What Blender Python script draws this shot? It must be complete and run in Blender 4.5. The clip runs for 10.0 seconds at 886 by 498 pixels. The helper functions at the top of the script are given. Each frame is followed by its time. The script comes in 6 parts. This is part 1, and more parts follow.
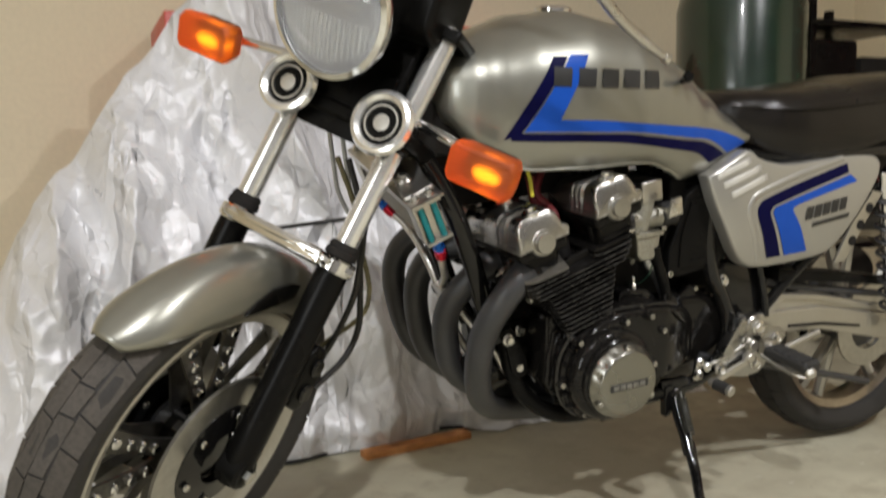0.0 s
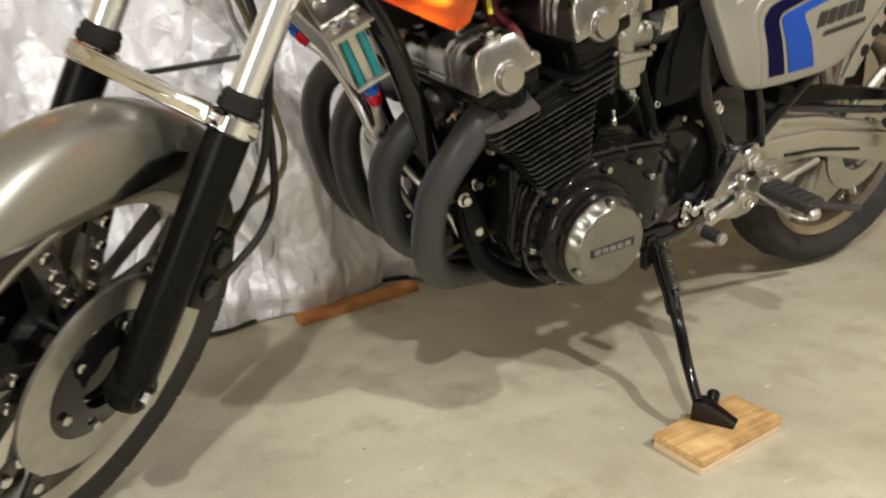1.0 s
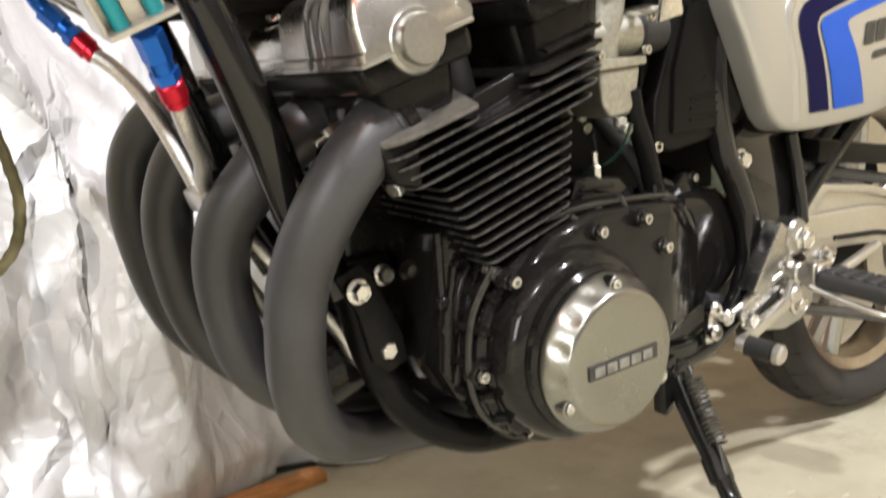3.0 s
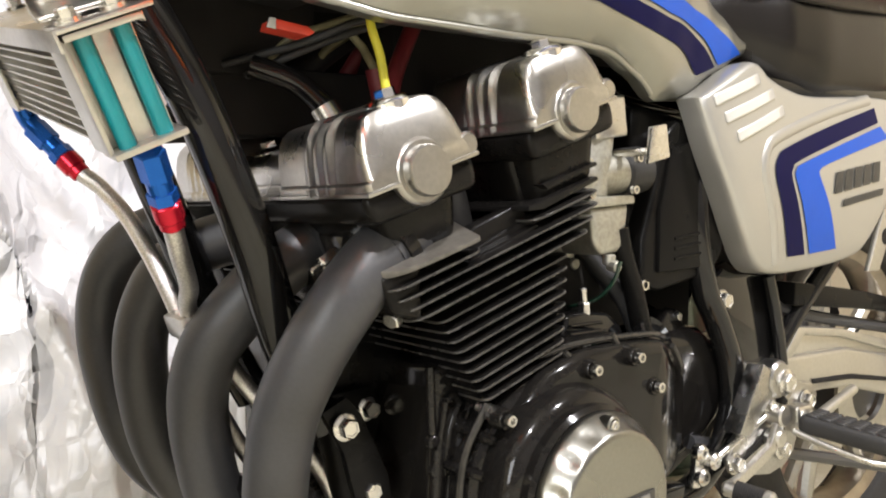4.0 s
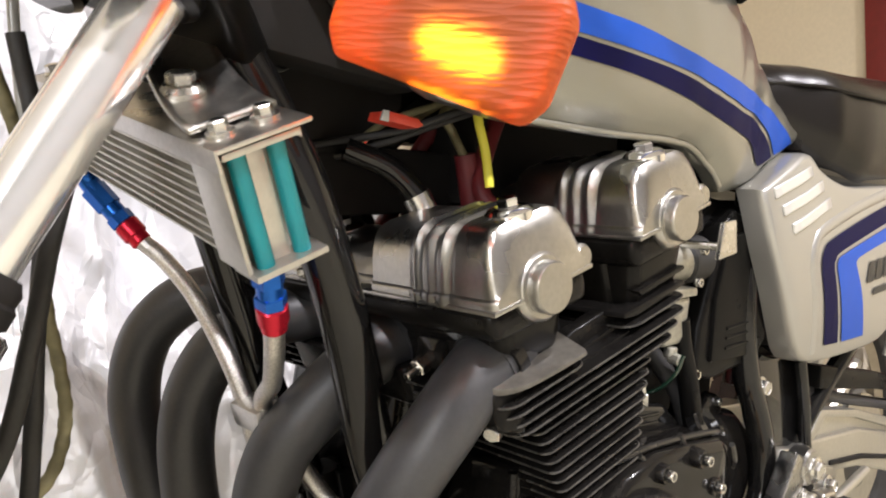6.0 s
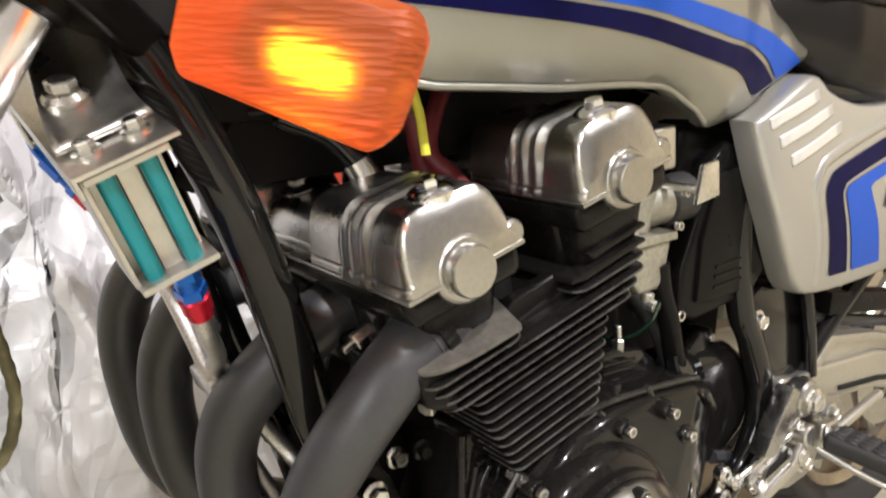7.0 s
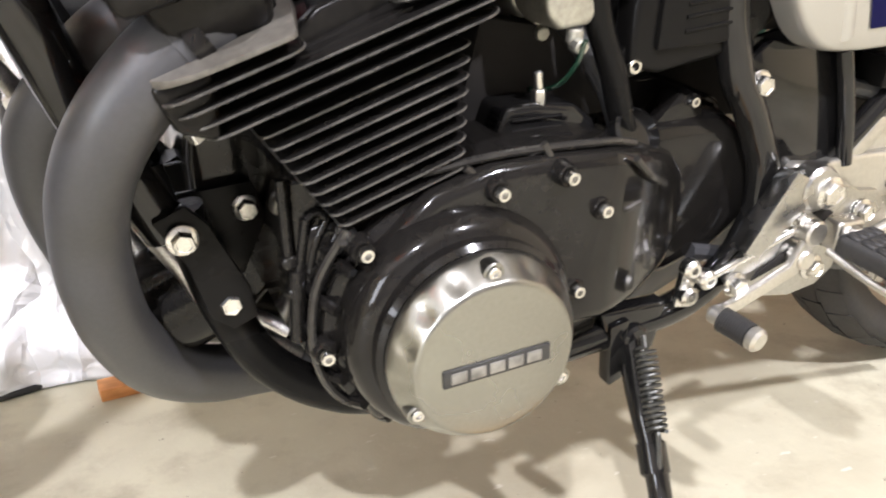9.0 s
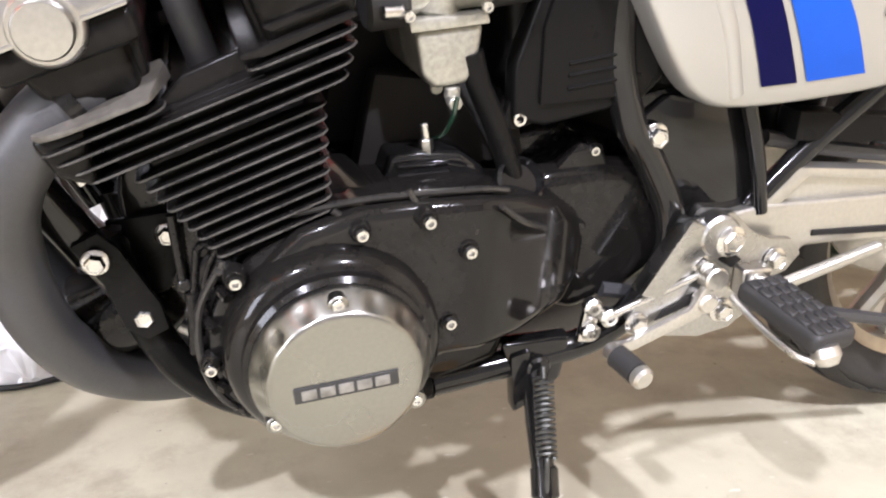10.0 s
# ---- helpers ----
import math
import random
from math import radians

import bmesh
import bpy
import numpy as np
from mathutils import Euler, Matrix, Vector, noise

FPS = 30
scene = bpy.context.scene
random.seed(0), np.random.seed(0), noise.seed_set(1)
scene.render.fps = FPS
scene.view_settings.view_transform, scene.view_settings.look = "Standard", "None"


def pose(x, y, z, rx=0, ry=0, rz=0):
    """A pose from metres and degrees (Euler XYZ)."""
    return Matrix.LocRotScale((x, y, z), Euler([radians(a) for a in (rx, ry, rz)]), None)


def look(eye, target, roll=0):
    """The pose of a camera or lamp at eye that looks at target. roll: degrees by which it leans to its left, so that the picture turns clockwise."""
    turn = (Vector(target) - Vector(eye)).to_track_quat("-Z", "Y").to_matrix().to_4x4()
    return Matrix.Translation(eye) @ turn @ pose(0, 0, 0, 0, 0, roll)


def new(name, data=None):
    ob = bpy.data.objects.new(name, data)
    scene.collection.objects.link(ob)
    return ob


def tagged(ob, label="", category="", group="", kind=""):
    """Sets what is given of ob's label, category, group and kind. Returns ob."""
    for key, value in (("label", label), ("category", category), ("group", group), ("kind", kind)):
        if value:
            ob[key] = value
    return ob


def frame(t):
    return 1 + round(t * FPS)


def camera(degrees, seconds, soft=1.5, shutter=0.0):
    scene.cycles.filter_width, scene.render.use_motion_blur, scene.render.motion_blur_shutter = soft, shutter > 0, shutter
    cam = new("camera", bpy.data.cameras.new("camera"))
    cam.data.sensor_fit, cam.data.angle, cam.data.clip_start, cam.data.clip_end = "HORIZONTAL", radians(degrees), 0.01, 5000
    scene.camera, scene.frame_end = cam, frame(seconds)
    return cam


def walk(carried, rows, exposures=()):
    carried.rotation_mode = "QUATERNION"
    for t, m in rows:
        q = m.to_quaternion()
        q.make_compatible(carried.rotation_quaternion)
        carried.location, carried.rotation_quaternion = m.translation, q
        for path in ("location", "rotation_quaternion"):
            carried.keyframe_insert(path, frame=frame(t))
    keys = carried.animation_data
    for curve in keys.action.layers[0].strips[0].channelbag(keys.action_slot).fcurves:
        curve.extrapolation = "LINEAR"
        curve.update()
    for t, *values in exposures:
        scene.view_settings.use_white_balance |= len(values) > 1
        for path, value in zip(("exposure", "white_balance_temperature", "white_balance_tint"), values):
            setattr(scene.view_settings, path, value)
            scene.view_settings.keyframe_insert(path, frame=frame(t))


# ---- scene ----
cam = camera(57.0, 10.0, soft=1.9, shutter=0.4)
PATH = [
    (0, (-0.0068, -0.0017, 0.7291), (0.8102, 1.8108, 0.5118), -1.08),
    (0.5, (0.0714, 0.0974, 0.7554), (0.8691, 1.8573, 0.2394), -1.87),
    (1, (0.1187, 0.2831, 0.7430), (1.0139, 1.9356, 0.0589), -2.96),
    (1.5, (0.2092, 0.4288, 0.6930), (1.1539, 1.9982, -0.1098), -2.74),
    (2, (0.3094, 0.5333, 0.6330), (1.2427, 2.1150, -0.1590), -3.47),
    (2.5, (0.3643, 0.6384, 0.5615), (1.3666, 2.2771, 0.0045), -4.43),
    (3, (0.3845, 0.6677, 0.5087), (1.4753, 2.3291, 0.2862), -4.99),
    (4.5, (0.3404, 0.7294, 0.5177), (1.5914, 2.2837, 0.6555), -2.04),
    (5, (0.3016, 0.7673, 0.5337), (1.5897, 2.2877, 0.7039), -1.32),
    (5.5, (0.2744, 0.8025, 0.5501), (1.6105, 2.2815, 0.7160), -0.2),
    (7, (0.3762, 0.7393, 0.6598), (1.5509, 2.3435, 0.4432), -1.38),
    (7.5, (0.4318, 0.7248, 0.5855), (1.4618, 2.3997, 0.2196), -2.56),
    (8, (0.4843, 0.7355, 0.5293), (1.4271, 2.4386, 0.0702), -1.61),
    (8.5, (0.5752, 0.7359, 0.5230), (1.4204, 2.4815, 0.0344), -1.71),
    (9, (0.6338, 0.7151, 0.5800), (1.4041, 2.4365, -0.0857), -0.8),
    (9.5, (0.6912, 0.6427, 0.6081), (1.3795, 2.3889, -0.0826), -0.79),
    (10, (0.7801, 0.5987, 0.6190), (1.3086, 2.4180, -0.0218), -0.7),
]
walk(cam, [(t, look(eye, target, roll)) for t, eye, target, roll in PATH],
     exposures=[(0.0, -0.96, 6450, 9), (0.5, -1.00, 6900, 5), (1.0, -0.74, 6800, 8), (1.5, -0.58, 6500, 14), (2.0, -0.44, 6400, 16), (2.5, -0.14, 6400, 12), (3.0, 0.10, 6500, 11), (5.0, 0.08, 6400, 14), (5.5, 0.04, 6400, 15), (7.0, -0.10, 6450, 13), (7.5, 0.06, 6350, 11), (8.0, 0.47, 6300, 12), (8.5, 0.55, 6250, 13), (10.0, 0.56, 5950, 19)])

# ---- light ----
world = bpy.data.worlds.new("world")
scene.world = world
world.use_nodes = True
world.node_tree.nodes["Background"].inputs["Color"].default_value = (0.92, 0.86, 0.92, 1)
world.node_tree.nodes["Background"].inputs["Strength"].default_value = 0.05


def area_light(name, eye, target, w, h, power, colour):
    d = bpy.data.lights.new(name, "AREA")
    d.shape, d.size, d.size_y, d.energy, d.color = "RECTANGLE", w, h, power, colour
    ob = new(name, d)
    ob.matrix_world = look(eye, target)
    return ob


WARM = (1.0, 0.985, 1.0)
area_light("ceiling_light", (1.62, -0.48, 2.42), (1.62, -0.40, 0), 0.075, 0.11, 88, WARM)
area_light("ceiling_light", (-0.18, -0.42, 2.42), (-0.18, -0.34, 0), 0.075, 0.11, 88, WARM)
area_light("doorway_daylight", (-2.85, -0.7, 1.35), (0.4, 1.2, 0.8), 1.5, 1.7, 100, (0.95, 0.98, 1.0))

# ---- materials ----


def node_material(name):
    m = bpy.data.materials.new(name)
    m.use_nodes = True
    nt = m.node_tree
    return m, nt, nt.nodes["Principled BSDF"]


def surface(name, colour, rough=0.5, metal=0.0, coat=0.0, coat_rough=0.05, spread=0.12, grain=40.0, blotch=5.0, bump=0.05, rough_spread=0.12, tint=None, spec=0.5, fine=0.0005):
    """A surface with colour, gloss and fine relief that vary at two scales."""
    m, nt, b = node_material(name)
    n, l = nt.nodes, nt.links
    geo = n.new("ShaderNodeTexCoord")
    big = n.new("ShaderNodeTexNoise")
    big.inputs["Scale"].default_value, big.inputs["Detail"].default_value = blotch, 4
    small = n.new("ShaderNodeTexNoise")
    small.inputs["Scale"].default_value, small.inputs["Detail"].default_value = grain, 5
    l.new(geo.outputs["Object"], big.inputs["Vector"])
    l.new(geo.outputs["Object"], small.inputs["Vector"])
    add = n.new("ShaderNodeMath")
    add.operation = "ADD"
    l.new(big.outputs["Fac"], add.inputs[0])
    l.new(small.outputs["Fac"], add.inputs[1])
    half = n.new("ShaderNodeMath")
    half.operation, half.inputs[1].default_value = "MULTIPLY", 0.5
    l.new(add.outputs[0], half.inputs[0])
    ramp = n.new("ShaderNodeMapRange")
    ramp.inputs["From Min"].default_value, ramp.inputs["From Max"].default_value = 0.35, 0.65
    l.new(half.outputs[0], ramp.inputs["Value"])
    mix = n.new("ShaderNodeMix")
    mix.data_type = "RGBA"
    lo = tuple(c * (1 - spread) for c in colour)
    hi = tuple(min(1, c * (1 + spread)) for c in (tint or colour))
    mix.inputs[6].default_value, mix.inputs[7].default_value = (*lo, 1), (*hi, 1)
    l.new(ramp.outputs[0], mix.inputs[0])
    l.new(mix.outputs[2], b.inputs["Base Color"])
    rr = n.new("ShaderNodeMapRange")
    rr.inputs["From Min"].default_value, rr.inputs["From Max"].default_value = 0.3, 0.7
    rr.inputs["To Min"].default_value, rr.inputs["To Max"].default_value = max(0.02, rough * (1 - rough_spread)), min(1, rough * (1 + rough_spread))
    l.new(big.outputs["Fac"], rr.inputs["Value"])
    l.new(rr.outputs[0], b.inputs["Roughness"])
    b.inputs["Metallic"].default_value = metal
    b.inputs["Coat Weight"].default_value, b.inputs["Coat Roughness"].default_value = coat, coat_rough
    b.inputs["Specular IOR Level"].default_value = spec
    if bump:
        bp = n.new("ShaderNodeBump")
        bp.inputs["Strength"].default_value, bp.inputs["Distance"].default_value = bump, fine
        l.new(small.outputs["Fac"], bp.inputs["Height"])
        l.new(bp.outputs[0], b.inputs["Normal"])
    return m


SILVER = surface("silver_paint", (0.284, 0.282, 0.246), 0.36, 0.80, coat=0.75, coat_rough=0.08, spread=0.03, grain=900, blotch=3, bump=0.0)
# side covers' silver: the tank's paint, lightened for the light they catch
LIT_SILVER = surface("brightened_silver_paint", (0.40, 0.392, 0.362), 0.36, 0.65, coat=0.6, coat_rough=0.08, spread=0.03, grain=900, blotch=3, bump=0.0)
PALESILVER = surface("pale_silver_paint", (0.62, 0.61, 0.57), 0.4, 0.4, coat=0.4, spread=0.03, grain=900, blotch=3, bump=0.0)
NAVY = surface("navy_decal", (0.003, 0.003, 0.034), 0.40, spec=0.05, coat=0.02, spread=0.05, bump=0)
BLUE = surface("blue_decal", (0.010, 0.070, 0.40), 0.35, spec=0.12, coat=0.08, spread=0.05, bump=0)
INK = surface("black_decal", (0.02, 0.02, 0.02), 0.4, spread=0.1, bump=0)
PINSTRIPE = surface("grey_decal", (0.42, 0.42, 0.40), 0.35, 0.2, coat=0.5, bump=0)
GLOSS = surface("black_gloss_paint", (0.0070, 0.0067, 0.0065), 0.10, spec=0.22, coat=0.40, coat_rough=0.04, spread=0.2, grain=120, blotch=14, bump=0.03, rough_spread=0.3)
CASE = surface("black_engine_paint", (0.0085, 0.0077, 0.0069), 0.14, spec=0.11, coat=0.32, coat_rough=0.035, spread=0.25, grain=160, blotch=16, bump=0.12, rough_spread=0.35)
FIN = surface("black_fin_paint", (0.0080, 0.0073, 0.0066), 0.24, spec=0.14, coat=0.0, coat_rough=0.16, spread=0.3, grain=220, blotch=20, bump=0.15)
WORN = surface("worn_silver_paint", (0.24, 0.235, 0.22), 0.45, 0.7, spread=0.4, grain=150, blotch=40, bump=0.1)
SATIN = surface("satin_black_pipe", (0.034, 0.034, 0.036), 0.46, spec=0.6, spread=0.15, grain=300, blotch=8, bump=0.08, rough_spread=0.15)
PLASTIC = surface("black_plastic", (0.0055, 0.0052, 0.0048), 0.28, spec=0.10, spread=0.15, grain=700, blotch=10, bump=0.25)
RUBBER = surface("black_rubber", (0.020, 0.019, 0.018), 0.62, spread=0.2, grain=300, blotch=12, bump=0.3)
TYRE = surface("tyre_rubber", (0.024, 0.022, 0.020), 0.7, spread=0.25, grain=200, blotch=9, bump=0.4)
TREAD = surface("dusty_tread", (0.060, 0.052, 0.044), 0.8, spread=0.3, grain=160, blotch=9, bump=0.5)
VINYL = surface("seat_vinyl", (0.0085, 0.0070, 0.0060), 0.25, spec=0.32, spread=0.15, grain=900, blotch=8, bump=0.35)
COVERSATIN = surface("buffed_aluminium", (0.43, 0.42, 0.395), 0.30, 1.0, spread=0.10, grain=240, blotch=14, bump=0.08, rough_spread=0.25)
COVERALU = surface("spun_aluminium", (0.27, 0.267, 0.243), 0.31, 1.0, spread=0.06, grain=300, blotch=10, bump=0.05, rough_spread=0.25)
PLATEALU = surface("rearset_aluminium", (0.40, 0.395, 0.38), 0.30, 1.0, spread=0.14, grain=280, blotch=16, bump=0.1, rough_spread=0.35)
CASTALU = surface("satin_aluminium", (0.56, 0.545, 0.51), 0.33, 1.0, spread=0.12, grain=320, blotch=18, bump=0.15, rough_spread=0.3)
RAWALU = surface("machined_aluminium", (0.50, 0.485, 0.44), 0.36, 0.9, spread=0.08, grain=200, blotch=12, bump=0.08)
CARB = surface("carburettor_casting", (0.38, 0.37, 0.32), 0.42, 0.8, spread=0.2, grain=240, blotch=30, bump=0.25)
CHROME = surface("chrome", (0.78, 0.78, 0.78), 0.09, 1.0, spread=0.03, grain=80, blotch=10, bump=0.01, rough_spread=0.4)
ZINC = surface("zinc_bolt", (0.62, 0.61, 0.58), 0.26, 1.0, spread=0.12, grain=300, blotch=50, bump=0.1)
TEAL = surface("teal_tube", (0.002, 0.215, 0.25), 0.35, 0.25, coat=0.25, bump=0.02)
ANOBLUE = surface("blue_anodised", (0.015, 0.12, 0.50), 0.25, 0.75, spread=0.1, grain=200, bump=0.03)
ANORED = surface("red_anodised", (0.55, 0.015, 0.035), 0.25, 0.7, spread=0.1, grain=200, bump=0.03)
REDRUB = surface("red_rubber_boot", (0.11, 0.010, 0.012), 0.5, spread=0.2, bump=0.1)
YELLOW = surface("yellow_wire", (0.62, 0.58, 0.05), 0.45, spread=0.12, bump=0.05)
BRAID = surface("braided_steel", (0.66, 0.64, 0.61), 0.32, 1.0, spread=0.30, grain=900, blotch=600, bump=0.6, fine=0.001)
OLIVE = surface("olive_sheath", (0.16, 0.14, 0.07), 0.5, spread=0.3, grain=120, blotch=30, bump=0.2)
STEEL = surface("brushed_disc_steel", (0.50, 0.49, 0.46), 0.34, 1.0, spread=0.1, grain=60, blotch=30, bump=0.05)
SPOKE = surface("dark_spoke_plate", (0.10, 0.095, 0.085), 0.32, 0.7, spread=0.3, grain=120, blotch=25, bump=0.08)
BRONZE = surface("bronze_rim", (0.36, 0.32, 0.27), 0.3, 1.0, spread=0.2, blotch=12, bump=0.05)
# paler colour draws the glossy highlights along the casing's ridges
GLINT_EDGE = surface("glinting_casing_edge", (0.032, 0.030, 0.027), 0.22, 0.35, spread=0.25, grain=150, blotch=60, bump=0.1)
SPRINGSTEEL = surface("dull_spring_steel", (0.075, 0.075, 0.068), 0.42, 0.7, spread=0.2, grain=200, blotch=20, bump=0.05)
# fin edges: wear and thin highlights, both put in as a lighter colour
EDGE = surface("worn_lit_fin_edge", (0.060, 0.056, 0.050), 0.28, 0.3, spec=0.5, coat=0.10, coat_rough=0.2, spread=0.5, grain=120, blotch=40, bump=0.1)
# black of the top fins, lightened for the ceiling it would reflect
DECK = surface("sheen_black_deck", (0.085, 0.078, 0.066), 0.36, coat=0.2, coat_rough=0.3, spread=0.3, grain=200, blotch=25, bump=0.08)
REFLECTOR = surface("lamp_reflector", (0.95, 0.95, 0.93), 0.25, 0.25, spread=0.03, grain=60, blotch=12, bump=0.15)
BRIGHT = surface("bright_plated_ring", (0.84, 0.84, 0.83), 0.20, 0.80, coat=0.5, spread=0.04, grain=120, blotch=10, bump=0.02)
WOOD = surface("raw_pine", (0.58, 0.36, 0.15), 0.6, spread=0.25, grain=30, blotch=6, bump=0.3, tint=(0.68, 0.45, 0.20))
PLANK = surface("orange_plank", (0.56, 0.25, 0.085), 0.6, spread=0.3, grain=40, blotch=8, bump=0.3)
# flat near-black that also stands in for shade in gaps, slots and undersides
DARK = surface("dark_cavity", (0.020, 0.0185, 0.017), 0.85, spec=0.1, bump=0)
RED = surface("red_paint", (0.55, 0.05, 0.025), 0.4, spread=0.1, bump=0.02)
DEEPRED = surface("dark_red_frame", (0.16, 0.015, 0.012), 0.45, spread=0.15, bump=0.05)
GREEN = surface("dark_green_glaze", (0.008, 0.028, 0.016), 0.25, coat=0.5, spread=0.3, blotch=8, bump=0.02)
TAN = surface("tan_wood", (0.48, 0.33, 0.17), 0.5, spread=0.15, bump=0.1)


def wood_grain(m, length_axis, scale):
    """Adds long grain lines to a wood surface."""
    nt = m.node_tree
    n, l, b = nt.nodes, nt.links, nt.nodes["Principled BSDF"]
    tc, mp, wv = n.new("ShaderNodeTexCoord"), n.new("ShaderNodeMapping"), n.new("ShaderNodeTexNoise")
    s = [scale, scale, scale]
    s[length_axis] = scale * 0.05
    mp.inputs["Scale"].default_value = s
    wv.inputs["Scale"].default_value, wv.inputs["Detail"].default_value = 3.0, 6
    l.new(tc.outputs["Object"], mp.inputs["Vector"])
    l.new(mp.outputs[0], wv.inputs["Vector"])
    old = b.inputs["Base Color"].links[0].from_socket
    mix, ramp = n.new("ShaderNodeMix"), n.new("ShaderNodeMapRange")
    ramp.inputs["From Min"].default_value, ramp.inputs["From Max"].default_value = 0.42, 0.62
    ramp.inputs["To Max"].default_value = 0.55
    mix.data_type, mix.blend_type = "RGBA", "MULTIPLY"
    mix.inputs[7].default_value = (0.62, 0.45, 0.3, 1)
    l.new(wv.outputs["Fac"], ramp.inputs["Value"])
    l.new(ramp.outputs[0], mix.inputs[0])
    l.new(old, mix.inputs[6])
    l.new(mix.outputs[2], b.inputs["Base Color"])


PALEWOOD = surface("sawn_pale_pine", (0.74, 0.54, 0.36), 0.7, spread=0.12, grain=60, blotch=6, bump=0.3)
wood_grain(WOOD, 0, 45)
wood_grain(PLANK, 0, 45)


def concrete():
    m, nt, b = node_material("painted_concrete")
    n, l = nt.nodes, nt.links
    tc = n.new("ShaderNodeTexCoord")

    def noise_at(scale, detail, rough=0.55):
        x = n.new("ShaderNodeTexNoise")
        x.inputs["Scale"].default_value, x.inputs["Detail"].default_value, x.inputs["Roughness"].default_value = scale, detail, rough
        l.new(tc.outputs["Object"], x.inputs["Vector"])
        return x.outputs["Fac"]

    def band(fac, lo, hi, a=0.0, c=1.0):
        x = n.new("ShaderNodeMapRange")
        for k, v in (("From Min", lo), ("From Max", hi), ("To Min", a), ("To Max", c)):
            x.inputs[k].default_value = v
        l.new(fac, x.inputs["Value"])
        return x.outputs[0]

    def blend(fac, a, c, mode="MIX"):
        x = n.new("ShaderNodeMix")
        x.data_type, x.blend_type = "RGBA", mode
        l.new(fac, x.inputs[0])
        for i, v in ((6, a), (7, c)):
            if isinstance(v, tuple):
                x.inputs[i].default_value = (*v, 1)
            else:
                l.new(v, x.inputs[i])
        return x.outputs[2]

    col = blend(band(noise_at(2.2, 5), 0.38, 0.62), (0.42, 0.385, 0.285), (0.58, 0.55, 0.415))
    col = blend(band(noise_at(9, 6, 0.65), 0.50, 0.66, 0, 0.65), col, (0.37, 0.33, 0.24))
    col = blend(band(noise_at(38, 5, 0.7), 0.60, 0.76, 0, 0.35), col, (0.66, 0.64, 0.52))
    col = blend(band(noise_at(75, 3, 0.6), 0.705, 0.74, 0, 0.75), col, (0.10, 0.08, 0.06))
    col = blend(band(noise_at(3.4, 6, 0.7), 0.57, 0.70, 0, 0.40), col, (0.29, 0.235, 0.17))
    st = n.new("ShaderNodeMapping")
    st.inputs["Scale"].default_value, st.inputs["Rotation"].default_value = (22, 70, 30), (0, 0, 0.5)
    l.new(tc.outputs["Object"], st.inputs["Vector"])
    scuff = n.new("ShaderNodeTexNoise")
    scuff.inputs["Scale"].default_value, scuff.inputs["Detail"].default_value = 1.0, 2
    l.new(st.outputs[0], scuff.inputs["Vector"])
    col = blend(band(scuff.outputs["Fac"], 0.70, 0.74, 0, 0.7), col, (0.66, 0.64, 0.56))
    l.new(col, b.inputs["Base Color"])
    l.new(band(noise_at(6, 4), 0.3, 0.7, 0.42, 0.62), b.inputs["Roughness"])
    bp = n.new("ShaderNodeBump")
    bp.inputs["Strength"].default_value, bp.inputs["Distance"].default_value = 0.25, 0.003
    l.new(noise_at(60, 6, 0.65), bp.inputs["Height"])
    l.new(bp.outputs[0], b.inputs["Normal"])
    return m


CONCRETE = concrete()
# for the unseen front wall, dimmed to darken what glossy parts reflect
DIMWALL = surface("dimmed_wall_paint", (0.28, 0.272, 0.272), 0.7, spread=0.08, grain=60, blotch=2, bump=0.12)
WALLPAINT = surface("cream_wall_paint", (0.76, 0.67, 0.49), 0.6, spread=0.05, grain=60, blotch=2, bump=0.12)
WHITEPAINT = surface("white_ceiling_paint", (0.74, 0.71, 0.70), 0.7, spread=0.04, grain=60, blotch=2, bump=0.1)


